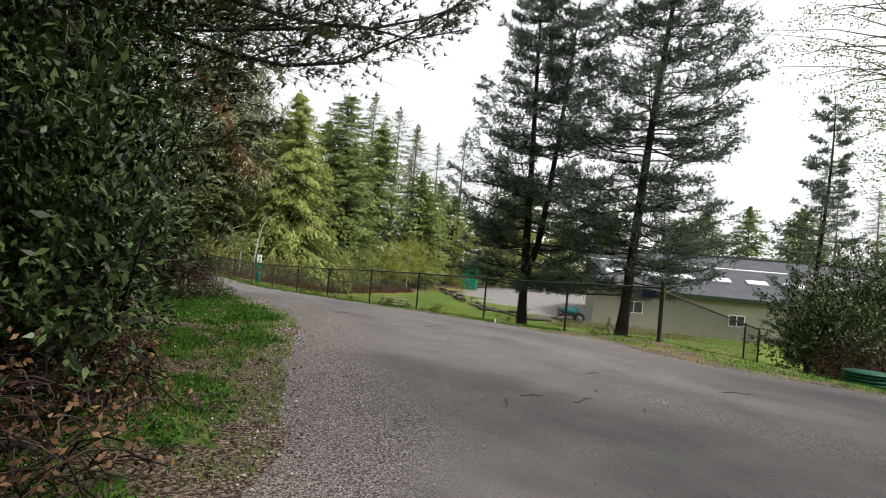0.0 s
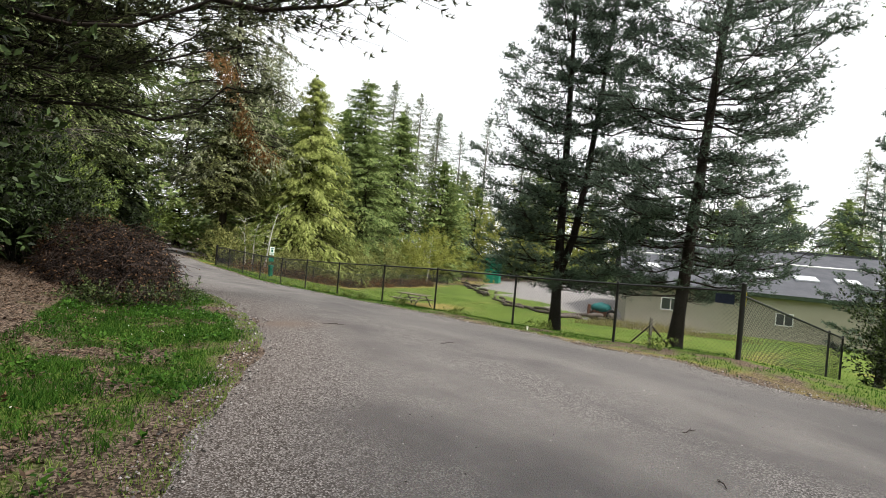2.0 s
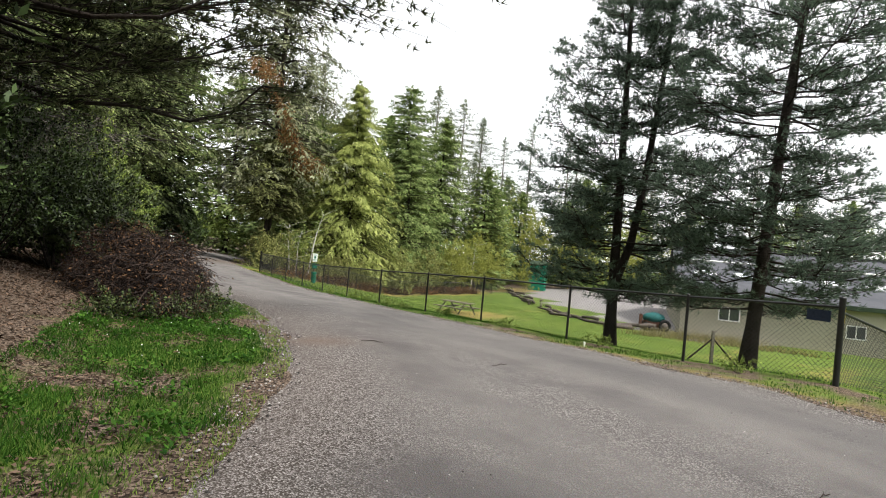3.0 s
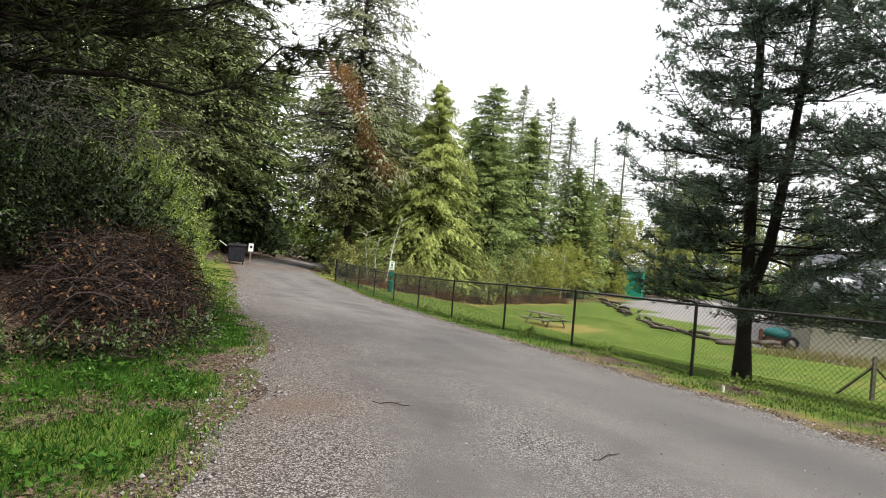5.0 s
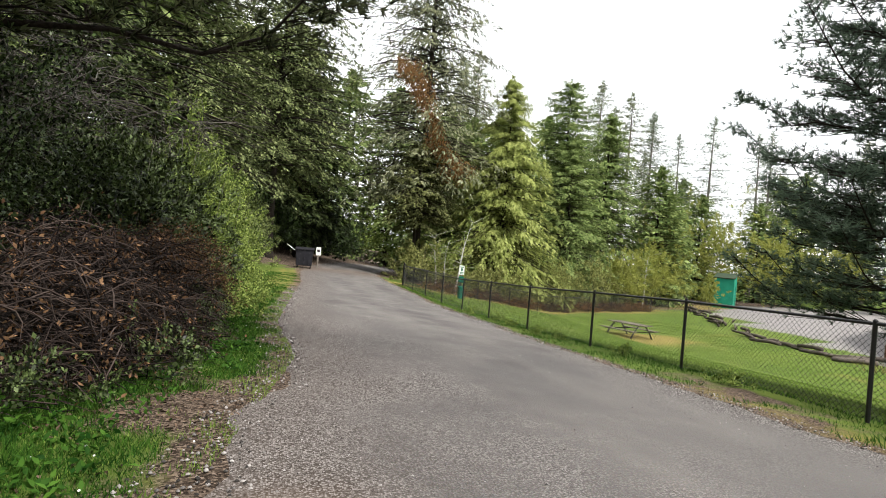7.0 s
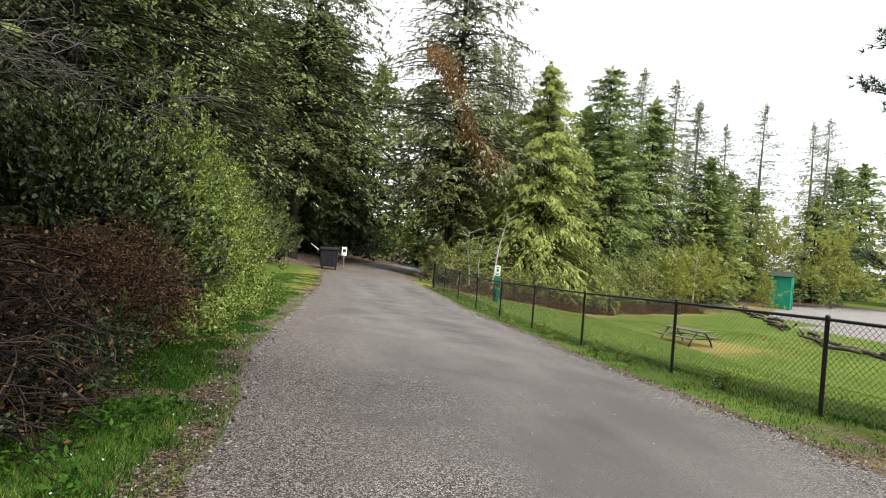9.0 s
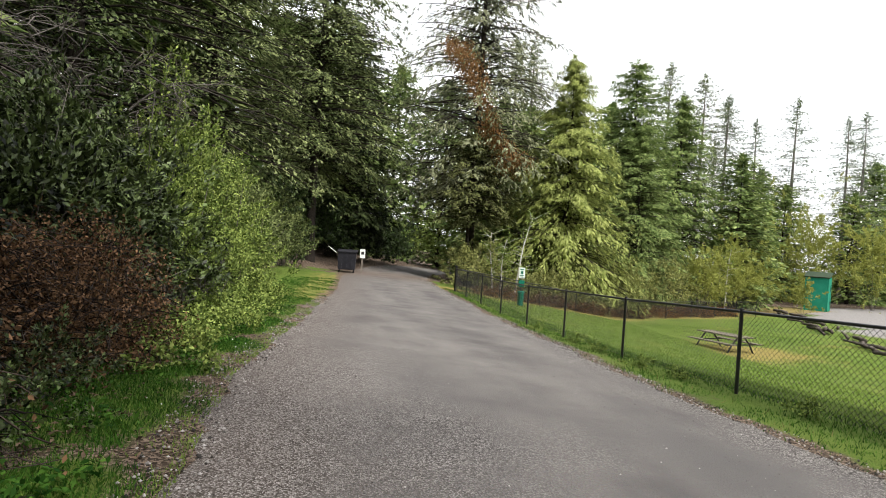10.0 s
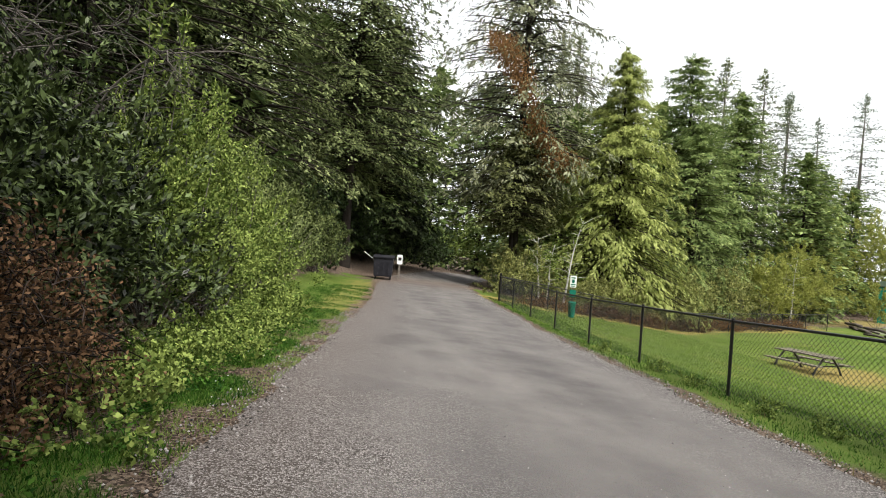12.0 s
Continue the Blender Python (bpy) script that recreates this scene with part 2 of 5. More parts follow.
def road_gravel():
    """Compacted grey gravel: smooth wheel tracks, coarse loose stones, brown stains."""
    m = bpy.data.materials.new("compacted_gravel")
    m.use_nodes = True
    nt = m.node_tree
    b = nt.nodes["Principled BSDF"]
    b.inputs["Roughness"].default_value, b.inputs["Specular IOR Level"].default_value = 0.93, 0.1
    tc = nt.nodes.new("ShaderNodeTexCoord")
    zone = nt.nodes.new("ShaderNodeVertexColor")
    zone.layer_name = "zone"
    sep = nt.nodes.new("ShaderNodeSeparateColor")
    nt.links.new(zone.outputs[0], sep.inputs[0])
    vor = nt.nodes.new("ShaderNodeTexVoronoi")
    vor.inputs["Scale"].default_value = 90
    big, fine = nt.nodes.new("ShaderNodeTexNoise"), nt.nodes.new("ShaderNodeTexNoise")
    big.inputs["Scale"].default_value, big.inputs["Detail"].default_value = 0.55, 5
    fine.inputs["Scale"].default_value, fine.inputs["Detail"].default_value = 90, 4
    along = nt.nodes.new("ShaderNodeMapping")
    along.inputs["Scale"].default_value = (1.6, 0.28, 1.0)
    along.inputs["Rotation"].default_value = (0, 0, radians(8))
    nt.links.new(tc.outputs["Object"], along.inputs["Vector"])
    nt.links.new(along.outputs[0], big.inputs["Vector"])
    blot = nt.nodes.new("ShaderNodeTexNoise")
    blot.inputs["Scale"].default_value, blot.inputs["Detail"].default_value, blot.inputs["Roughness"].default_value = 0.8, 6, 0.6
    for n in (vor, fine, blot):
        nt.links.new(tc.outputs["Object"], n.inputs["Vector"])
    worn = nt.nodes.new("ShaderNodeMix")
    worn.inputs["Factor"].default_value = 0.55
    nt.links.new(big.outputs["Fac"], worn.inputs["A"])
    nt.links.new(blot.outputs["Fac"], worn.inputs["B"])
    stones = nt.nodes.new("ShaderNodeValToRGB")
    for e, (p, c) in zip(stones.color_ramp.elements, ((0.1, (0.035, 0.032, 0.031)), (0.95, (0.36, 0.338, 0.33)))):
        e.position, e.color = p, (*c, 1)
    bw = nt.nodes.new("ShaderNodeSeparateColor")
    nt.links.new(vor.outputs["Color"], bw.inputs[0])
    nt.links.new(bw.outputs[0], stones.inputs[0])
    gap = nt.nodes.new("ShaderNodeMapRange")
    gap.inputs["From Min"].default_value, gap.inputs["From Max"].default_value = 0.42, 0.72
    nt.links.new(vor.outputs["Distance"], gap.inputs["Value"])
    joints = nt.nodes.new("ShaderNodeMix")
    joints.data_type = "RGBA"
    joints.inputs["B"].default_value = (0.05, 0.045, 0.042, 1)
    nt.links.new(gap.outputs[0], joints.inputs["Factor"])
    nt.links.new(stones.outputs[0], joints.inputs["A"])
    packed = nt.nodes.new("ShaderNodeValToRGB")
    for e, (p, c) in zip(packed.color_ramp.elements, ((0.38, (0.095, 0.089, 0.088)), (0.62, (0.175, 0.163, 0.156)))):
        e.position, e.color = p, (*c, 1)
    nt.links.new(worn.outputs["Result"], packed.inputs[0])
    dust = nt.nodes.new("ShaderNodeMix")
    dust.data_type = "RGBA"
    dust.blend_type = "OVERLAY"
    dust.inputs["Factor"].default_value = 0.35
    nt.links.new(packed.outputs[0], dust.inputs["A"])
    nt.links.new(fine.outputs["Color"], dust.inputs["B"])
    loose = nt.nodes.new("ShaderNodeMath")
    loose.operation = "MULTIPLY_ADD"
    loose.inputs[1].default_value = 1.1
    nt.links.new(blot.outputs["Fac"], loose.inputs[0])
    nt.links.new(sep.outputs[0], loose.inputs[2])
    rng_map = nt.nodes.new("ShaderNodeMapRange")
    rng_map.inputs["From Min"].default_value, rng_map.inputs["From Max"].default_value = 0.6, 1.05
    nt.links.new(loose.outputs[0], rng_map.inputs["Value"])
    mx = nt.nodes.new("ShaderNodeMix")
    mx.data_type = "RGBA"
    nt.links.new(rng_map.outputs[0], mx.inputs["Factor"])
    nt.links.new(dust.outputs["Result"], mx.inputs["A"])
    nt.links.new(joints.outputs["Result"], mx.inputs["B"])
    brown = nt.nodes.new("ShaderNodeMix")
    brown.data_type = "RGBA"
    brown.inputs["B"].default_value = (0.13, 0.092, 0.07, 1)
    nt.links.new(sep.outputs[1], brown.inputs["Factor"])
    nt.links.new(mx.outputs["Result"], brown.inputs["A"])
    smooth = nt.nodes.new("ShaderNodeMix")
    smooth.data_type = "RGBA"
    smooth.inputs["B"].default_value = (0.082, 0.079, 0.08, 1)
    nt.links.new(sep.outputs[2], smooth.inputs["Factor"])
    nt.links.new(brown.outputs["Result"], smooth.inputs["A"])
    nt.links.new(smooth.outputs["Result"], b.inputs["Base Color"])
    bp = nt.nodes.new("ShaderNodeBump")
    bp.inputs["Strength"].default_value, bp.inputs["Distance"].default_value = 0.6, 0.012
    nt.links.new(vor.outputs["Distance"], bp.inputs["Height"])
    nt.links.new(bp.outputs[0], b.inputs["Normal"])
    return m


GROUND_M, ROAD_M = mixed_ground(), road_gravel()

# ---- the lie of the land ----
FENCE_Y = (-40, -14, -10, -7, -4.8, -1.7, 1.6, 4.4, 7.9, 11, 14, 17, 23, 30, 60, 120)
FENCE_Z = (0.4, 0.45, 0.5, 0.62, 0.48, 0.36, 0.26, 0.15, 0, -0.11, -0.2, -0.23, -0.18, -0.1, 0.2, 0.6)
ROAD_Y = (-40, -14, -10, -4.4, 3, 10, 18, 26, 40, 60, 120)
ROAD_Z = (0.7, 0.68, 0.68, 0.82, 0.6, 0.3, 0.15, 0.1, 0.25, 0.5, 0.9)
LEFT_Y = (-40, -24, -16, -11.6, -10.3, -7.6, -5.4, -3.5, -0.3, 3, 7, 12, 16, 20, 29, 34, 42, 60, 90)
LEFT_X = (-30, -17, -9.5, -6.55, -5.75, -4.4, -3.3, -2.85, -2.3, -2.4, -2.1, -1.7, -1.3, -0.9, -0.4, 0.2, 2.2, 8.3, 22)
RIGHT_Y = (-40, -24, -18, -16, -12, -9, -6, -1.6, 4.5, 9, 14, 20, 26, 32, 40, 60, 90)
RIGHT_X = (-20, -7, 4, 8, 3.8, 2.8, 2.7, 2.9, 3.2, 3.8, 4.25, 4.55, 4.8, 5.1, 6.6, 12.5, 27)


def terrain(x, y):
    x, y = np.asarray(x, float), np.asarray(y, float)
    zf, zr = np.interp(y, FENCE_Y, FENCE_Z), np.interp(y, ROAD_Y, ROAD_Z)
    mid = zr + (zf - zr) * np.clip((x + 2) / 6.7, 0, 1) + np.clip(0.02 * (-2 - x), 0, 0.3)
    right = zf - 0.14 * np.minimum(np.clip(x - 4.7, 0, None), np.interp(y, (-8.4, -6.4), (5.2, 60)))
    right = np.maximum(right, -1.9 + 0.02 * np.clip(x - 40, 0, 100))
    bank = 0.2 * np.clip(np.interp(y, LEFT_Y, LEFT_X) - 1.8 - x, 0, 9)
    z = np.where(x > 4.7, right, mid) + np.where(x < 0, bank, 0)
    return z + 0.02 * np.sin(1.7 * x + 0.6 * y) * np.sin(1.3 * y)


def tz(x, y):
    return float(terrain(x, y))


# ---- helpers ----
def finish(me, material, smooth=False):
    me.materials.append(material)
    if smooth:
        me.polygons.foreach_set("use_smooth", np.ones(len(me.polygons), bool))
    me.update()
    return me


def quads(name, verts, faces, material, parent=None, smooth=False, label=""):
    """One mesh object from arrays of corners and of faces that all have the same number of corners."""
    verts, faces = np.asarray(verts, np.float32), np.asarray(faces, np.int32)
    k = faces.shape[1]
    me = bpy.data.meshes.new(name)
    me.vertices.add(len(verts))
    me.vertices.foreach_set("co", verts.ravel())
    me.loops.add(faces.size)
    me.loops.foreach_set("vertex_index", faces.ravel())
    me.polygons.add(len(faces))
    me.polygons.foreach_set("loop_start", np.arange(0, faces.size, k, dtype=np.int32))
    me.update(calc_edges=True)
    ob = new(name, finish(me, material, smooth))
    ob.parent = parent
    if label:
        ob["label"] = label
    return ob


def part(name, bm, material, parent=None, label="", smooth=False):
    me = bpy.data.meshes.new(name)
    bm.to_mesh(me)
    bm.free()
    ob = new(name, finish(me, material, smooth))
    ob.parent = parent
    if label:
        ob["label"] = label
    return ob


def thing(name, x, y, z, label, category, group="", rz=0.0):
    ob = new(name)
    ob.empty_display_size = 0.2
    ob.matrix_world = pose(x, y, z, 0, 0, rz)
    return tagged(ob, label, category, group)


def box(bm, x0, x1, y0, y1, z0, z1, bevel=0.0, m=None):
    r = bmesh.ops.create_cube(bm, size=1.0)
    vs = r["verts"]
    bmesh.ops.scale(bm, vec=(x1 - x0, y1 - y0, z1 - z0), verts=vs)
    bmesh.ops.translate(bm, vec=((x0 + x1) / 2, (y0 + y1) / 2, (z0 + z1) / 2), verts=vs)
    if m is not None:
        bmesh.ops.transform(bm, matrix=m, verts=vs)
    if bevel:
        bmesh.ops.bevel(bm, geom=[e for e in bm.edges if e.verts[0] in vs and e.verts[1] in vs], offset=bevel, segments=2, affect="EDGES")


def tube(pts, radii, sides=6):
    """Corners and quads of a round tapered tube along points."""
    pts, radii = np.asarray(pts, float), np.asarray(radii, float)
    d = np.gradient(pts, axis=0)
    d /= np.linalg.norm(d, axis=1, keepdims=True) + 1e-9
    ref = np.where(np.abs(d[:, 2:3]) > 0.9, [[1.0, 0, 0]], [[0, 0, 1.0]])
    u = np.cross(d, ref)
    u /= np.linalg.norm(u, axis=1, keepdims=True) + 1e-9
    v = np.cross(d, u)
    a = np.arange(sides) * 2 * np.pi / sides
    ring = pts[:, None] + radii[:, None, None] * (u[:, None] * np.cos(a)[None, :, None] + v[:, None] * np.sin(a)[None, :, None])
    n = len(pts)
    i, j = np.meshgrid(np.arange(n - 1), np.arange(sides), indexing="ij")
    k = (j + 1) % sides
    f = np.stack([i * sides + j, i * sides + k, (i + 1) * sides + k, (i + 1) * sides + j], -1).reshape(-1, 4)
    return ring.reshape(-1, 3), f


def joined(parts_list):
    vs, fs, n = [], [], 0
    for v, f in parts_list:
        vs.append(v)
        fs.append(np.asarray(f) + n)
        n += len(v)
    return np.concatenate(vs), np.concatenate(fs)


def leaves(p, d, length, width, fold=0.25, normal=None):
    """Folded diamond leaves at p along d: corners and quads."""
    n = len(p)
    d = d / (np.linalg.norm(d, axis=1, keepdims=True) + 1e-9)
    r = rng.normal(size=(n, 3)) if normal is None else normal
    s = np.cross(d, r)
    s /= np.linalg.norm(s, axis=1, keepdims=True) + 1e-9
    up = np.cross(s, d)
    length, width = np.broadcast_to(length, n)[:, None], np.broadcast_to(width, n)[:, None]
    mid = p + d * length * 0.45
    v = np.stack([p, mid + s * width / 2 + up * width * fold, p + d * length, mid - s * width / 2 + up * width * fold], 1)
    return v.reshape(-1, 3), np.arange(4 * n).reshape(-1, 4)


def spikes(p, d, length, width):
    """Slim three-cornered needles or blades at p along d."""
    n = len(p)
    d = d / (np.linalg.norm(d, axis=1, keepdims=True) + 1e-9)
    s = np.cross(d, rng.normal(size=(n, 3)))
    s /= np.linalg.norm(s, axis=1, keepdims=True) + 1e-9
    v = np.stack([p - s * width / 2, p + s * width / 2, p + d * np.broadcast_to(length, n)[:, None]], 1)
    return v.reshape(-1, 3), np.arange(3 * n).reshape(-1, 3)


def sphere_dirs(n):
    d = rng.normal(size=(n, 3))
    return d / np.linalg.norm(d, axis=1, keepdims=True)

# ---- ground ----
def graded(lo, hi, fine_lo, fine_hi, step, grow=1.22):
    a = list(np.arange(fine_lo, fine_hi + 1e-6, step))
    s, x = step, fine_hi
    while x < hi:
        s *= grow
        x += s
        a.append(x)
    s, x = step, fine_lo
    while x > lo:
        s *= grow
        x -= s
        a.insert(0, x)
    return np.array(a)


def lattice(xs, ys):
    nx, ny = len(xs), len(ys)
    i, j = np.meshgrid(np.arange(nx - 1), np.arange(ny - 1), indexing="ij")
    return np.stack([i * ny + j, (i + 1) * ny + j, (i + 1) * ny + j + 1, i * ny + j + 1], -1).reshape(-1, 4)


def paint(ob, rgb):
    layer = ob.data.color_attributes.new("zone", "FLOAT_COLOR", "POINT")
    layer.data.foreach_set("color", np.concatenate([rgb, np.ones((len(rgb), 1))], 1).astype(np.float32).ravel())


def near_segment(x, y, ax, ay, bx, by):
    t = np.clip(((x - ax) * (bx - ax) + (y - ay) * (by - ay)) / ((bx - ax) ** 2 + (by - ay) ** 2), 0, 1)
    return np.hypot(x - ax - t * (bx - ax), y - ay - t * (by - ay))


def clump(x, y):
    return np.array([noise.noise((a * 0.9, b * 0.9, 4.0)) + 0.6 * noise.noise((a * 2.7, b * 2.7, 9.0)) for a, b in zip(np.ravel(x), np.ravel(y))])


gx, gy = graded(-900, 900, -12, 10, 0.27, 1.16), graded(-900, 900, -15, 32, 0.27, 1.16)
X, Y = [a.ravel() for a in np.meshgrid(gx, gy, indexing="ij")]
Z = terrain(X, Y)
in_road = (X > np.interp(Y, LEFT_Y, LEFT_X) + 0.5) & (X < np.interp(Y, RIGHT_Y, RIGHT_X) - 0.5)
Z = np.where(in_road, Z - 0.05, Z)
ground = quads("ground", np.stack([X, Y, Z], 1), lattice(gx, gy), GROUND_M, smooth=True)
tagged(ground, "uneven ground with grass, leaf litter and bare earth", "ground", kind="structure")
xl, xr = np.interp(Y, LEFT_Y, LEFT_X), np.interp(Y, RIGHT_Y, RIGHT_X)
patch = np.zeros(len(X))
close = (np.abs(X) < 14) & (Y > -16) & (Y < 34)
patch[close] = np.clip(0.68 - 0.15 * np.clip((-7.5 - Y[close]) / 2, 0, 1) * (X[close] < 0) + 1.1 * clump(X[close], Y[close]), 0, 1)
lawn = np.clip((Y - 11) / 3, 0, 1) * np.clip((32 - Y) / 3, 0, 1)
grass = np.maximum(patch, lawn * 0.8) * np.clip(1 - (xl - X - 1.8 - lawn) / 0.9, 0, 1) * np.clip((xl + 0.05 - X) / 0.4, 0, 1) * (X < 1) + (X > 1) * np.clip((X - xr + 0.05) / 0.4, 0, 1) * np.where(X < 4.4 + 0.25 * (Y < -2), np.where(Y < 1, 0.15 + 0.55 * patch, 0.75 + 0.25 * patch), 1)
grass = np.where((X > 1) & (Y > 27) & (X < 60), grass * np.clip((34 + 0.25 * X - Y) / 4, 0, 1), grass)
straw = 1.1 * np.exp(-(((X - 18.4) / 2.6) ** 2 + ((Y - 20.6) / 2.2) ** 2))
straw += 0.55 * lawn * np.exp(-((X - xl + 0.9) / 0.9) ** 2) * (X < xl + 0.6)
straw += 0.15 * np.exp(-(((X - 24) / 6) ** 2 + ((Y - 3) / 6) ** 2))
straw += 0.55 * np.exp(-((X - xr - 0.3) / 0.5) ** 2) * (Y < 0) + 0.25 * np.exp(-((X - xl + 0.15) / 0.35) ** 2)
straw += 0.8 * (near_segment(X, Y, 6, 27.5, 34, 40) < 1.6) + 0.7 * (near_segment(X, Y, 34, 46, 70, 46) < 4)
field = (X > 4.6) & (X < 40) & (Y > -8) & (Y < 42)
straw[field] += np.clip(0.18 + 0.55 * clump(X[field] * 0.45, Y[field] * 0.45), 0, 0.5)
lot = np.clip((X - np.interp(Y, (5, 10, 15, 24, 38, 49), (40, 27.5, 28.3, 33, 38, 50)) - 0.3) * 2, 0, 1) * (Y > 8) * np.clip(50 - Y, 0, 1) * (X < 75)
paint(ground, np.stack([np.clip(grass, 0, 1), np.clip(straw, 0, 1), np.clip(lot, 0, 1)], 1))

# gravel road, a ragged sheet between its two edges
ry = graded(-60, 120, -15, 40, 0.18, 1.15)
u = np.linspace(0, 1, 41)
wob = np.array([noise.noise((0.9 * y, 3.1, 0)) * 0.22 + noise.noise((3.7 * y, 8.1, 0)) * 0.1 for y in ry])
wob2 = np.array([noise.noise((0.8 * y, 13.1, 0)) * 0.2 + noise.noise((3.9 * y, 18.1, 0)) * 0.1 for y in ry])
RL, RR = np.interp(ry, LEFT_Y, LEFT_X) + wob, np.interp(ry, RIGHT_Y, RIGHT_X) + 0.04 + wob2
RX = RL[None, :] + (RR - RL)[None, :] * u[:, None]
RYY = np.broadcast_to(ry[None, :], RX.shape)
edge = np.minimum(u, 1 - u)[:, None] * (RR - RL)[None, :]
RZ_ = terrain(RX, RYY) + 0.03 * np.clip(edge / 0.35, -0.4, 1) - 0.012
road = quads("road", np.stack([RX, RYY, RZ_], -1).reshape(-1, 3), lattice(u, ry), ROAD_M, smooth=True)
tagged(road, "compacted grey gravel road with loose stones along its edges", "road", kind="structure")
near_left = np.exp(-((u[:, None] * (RR - RL)[None, :]) / 1.1) ** 2)
near_right = np.exp(-(((1 - u)[:, None] * (RR - RL)[None, :]) / 0.7) ** 2)
track = 0.25 * np.exp(-((RX + 0.6 - 0.07 * RYY) / 0.5) ** 2)
stones = np.clip(0.75 * near_left + 0.6 * near_right + track * (RYY < 6) + 0.06 * (RYY < 2), 0, 1)
stain = 0.55 * np.exp(-(((RX + 2.5) / 0.45) ** 2 + ((RYY + 4.4) / 0.3) ** 2)) + 0.5 * np.exp(-((RYY - 33) / 3.0) ** 2) + 0.22 * near_left
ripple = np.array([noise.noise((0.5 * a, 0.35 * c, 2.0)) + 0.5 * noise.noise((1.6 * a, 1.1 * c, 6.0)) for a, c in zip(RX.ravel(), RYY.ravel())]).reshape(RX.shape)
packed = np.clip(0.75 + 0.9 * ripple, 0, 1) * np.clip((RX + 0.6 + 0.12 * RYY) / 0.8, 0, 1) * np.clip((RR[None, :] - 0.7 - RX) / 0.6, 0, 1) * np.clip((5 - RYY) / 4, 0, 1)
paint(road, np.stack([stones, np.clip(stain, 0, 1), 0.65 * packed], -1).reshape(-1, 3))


# ---- chain-link fence ----
POSTS = ((4.58, -7.15), (4.35, -4.75), (4.42, -1.75), (4.48, 1.55), (4.44, 4.4), (4.58, 7.87), (4.71, 11.05), (4.84, 14.1), (4.98, 17.2),
         (5.09, 20.2), (5.22, 23.2), (5.42, 26.4))
HIGH = 1.2


def post(parent, x, y, r, h, cap=True):
    z = tz(x, y)
    pts = [(x, y, z - 0.15), (x, y, z + h)] + ([(x, y, z + h + 0.015), (x, y, z + h + 0.035)] if cap else [])
    rad = [r, r] + ([r * 1.15, r * 0.5] if cap else [])
    v, f = tube(pts, rad, 10)
    return quads("post", v, f, BLACK_METAL, parent, True)


def panel(parent, a, b, h, pitch=0.078, wire=0.0029):
    """Top rail and woven wire between two posts; each wire is a thin bar of its own shape."""
    a, b = Vector((*a, tz(*a))), Vector((*b, tz(*b)))
    v, f = tube([a + Vector((0, 0, h - 0.02)), b + Vector((0, 0, h - 0.02))], [0.021, 0.021], 8)
    quads("top_rail", v, f, BLACK_METAL, parent, True)
    n = (b - a).length
    along, bits = (b - a) / n, []
    side = along.cross(Vector((0, 0, 1))).normalized()
    hh = h - 0.07
    for sign in (1, -1):
        for c in np.arange(-hh, n + hh, pitch):
            lo, hi = max(0.0, c), min(n, c + hh)
            if hi - lo < 0.05 or c + hh <= 0:
                continue
            p0, p1 = ((lo, lo - c), (hi, hi - c)) if sign > 0 else ((lo, hh - (lo - c)), (hi, hh - (hi - c)))
            pts = [a + along * p[0] + Vector((0, 0, 0.04 + p[1])) + side * (0.001 * sign) for p in (p0, p1)]
            bits.append(tube(pts, [wire, wire], 3))
    v, f = joined(bits)
    quads("wire_mesh", v, f, WIRE, parent)


def fence_run(label, posts, high, heavy=(), group="chain-link fences", wire=0.0029, pitch=0.078):
    f = thing("chain_link_fence", 0, 0, 0, label, "fence", group)
    for i, p in enumerate(posts):
        post(f, *p, 0.045 if i in heavy else 0.027, high + (0.1 if i in heavy else 0.0))
    for a, b in zip(posts, posts[1:]):
        panel(f, a, b, high, pitch, wire)
    return f


main_fence = fence_run("black vinyl-coated chain-link fence along the gravel road", POSTS, HIGH, (0, 11))
side_fence = fence_run("black chain-link fence running downhill into the shrubs", ((4.58, -7.15), (10.25, -6.55), (11.6, -6.4)), 1.12)
tag = thing("warning_tag", 4.72, -7.13, tz(4.7, -7.1) + 0.92, "yellow plastic tag tied to the fence corner post", "tag")
bm = bmesh.new()
box(bm, -0.03, 0.03, -0.004, 0.004, 0.0, 0.26, 0.003, pose(0, 0, 0, 0, 0, 40))
part("strip", bm, YELLOW_P, tag)
back_posts = [(5.42 + 0.92 * 3.05 * i, 26.4 + 0.39 * 3.05 * i) for i in range(0, 11)]
back_fence = fence_run("far black chain-link fence at the foot of the trees", back_posts, 1.2, (), wire=0.003, pitch=0.13)
gate_fence = fence_run("black chain-link gate panel closing the field corner", ((5.42, 26.4), (5.75, 27.6)), 1.2, (0, 1))


# ---- trees ----
def trunk_mesh(h, r, lean=(0, 0), sides=9, wiggle=0.12):
    n = 12
    t = np.linspace(0, 1, n)
    pts = np.stack([lean[0] * t + wiggle * np.sin(5 * t + rng.uniform(0, 6)) * t, lean[1] * t + wiggle * np.cos(4 * t) * t - wiggle * t, h * t - 0.3 * (1 - t)], 1)
    rad = r * (1 - t) ** 0.85 + 0.012
    rad[0] *= 1.45
    return pts, rad


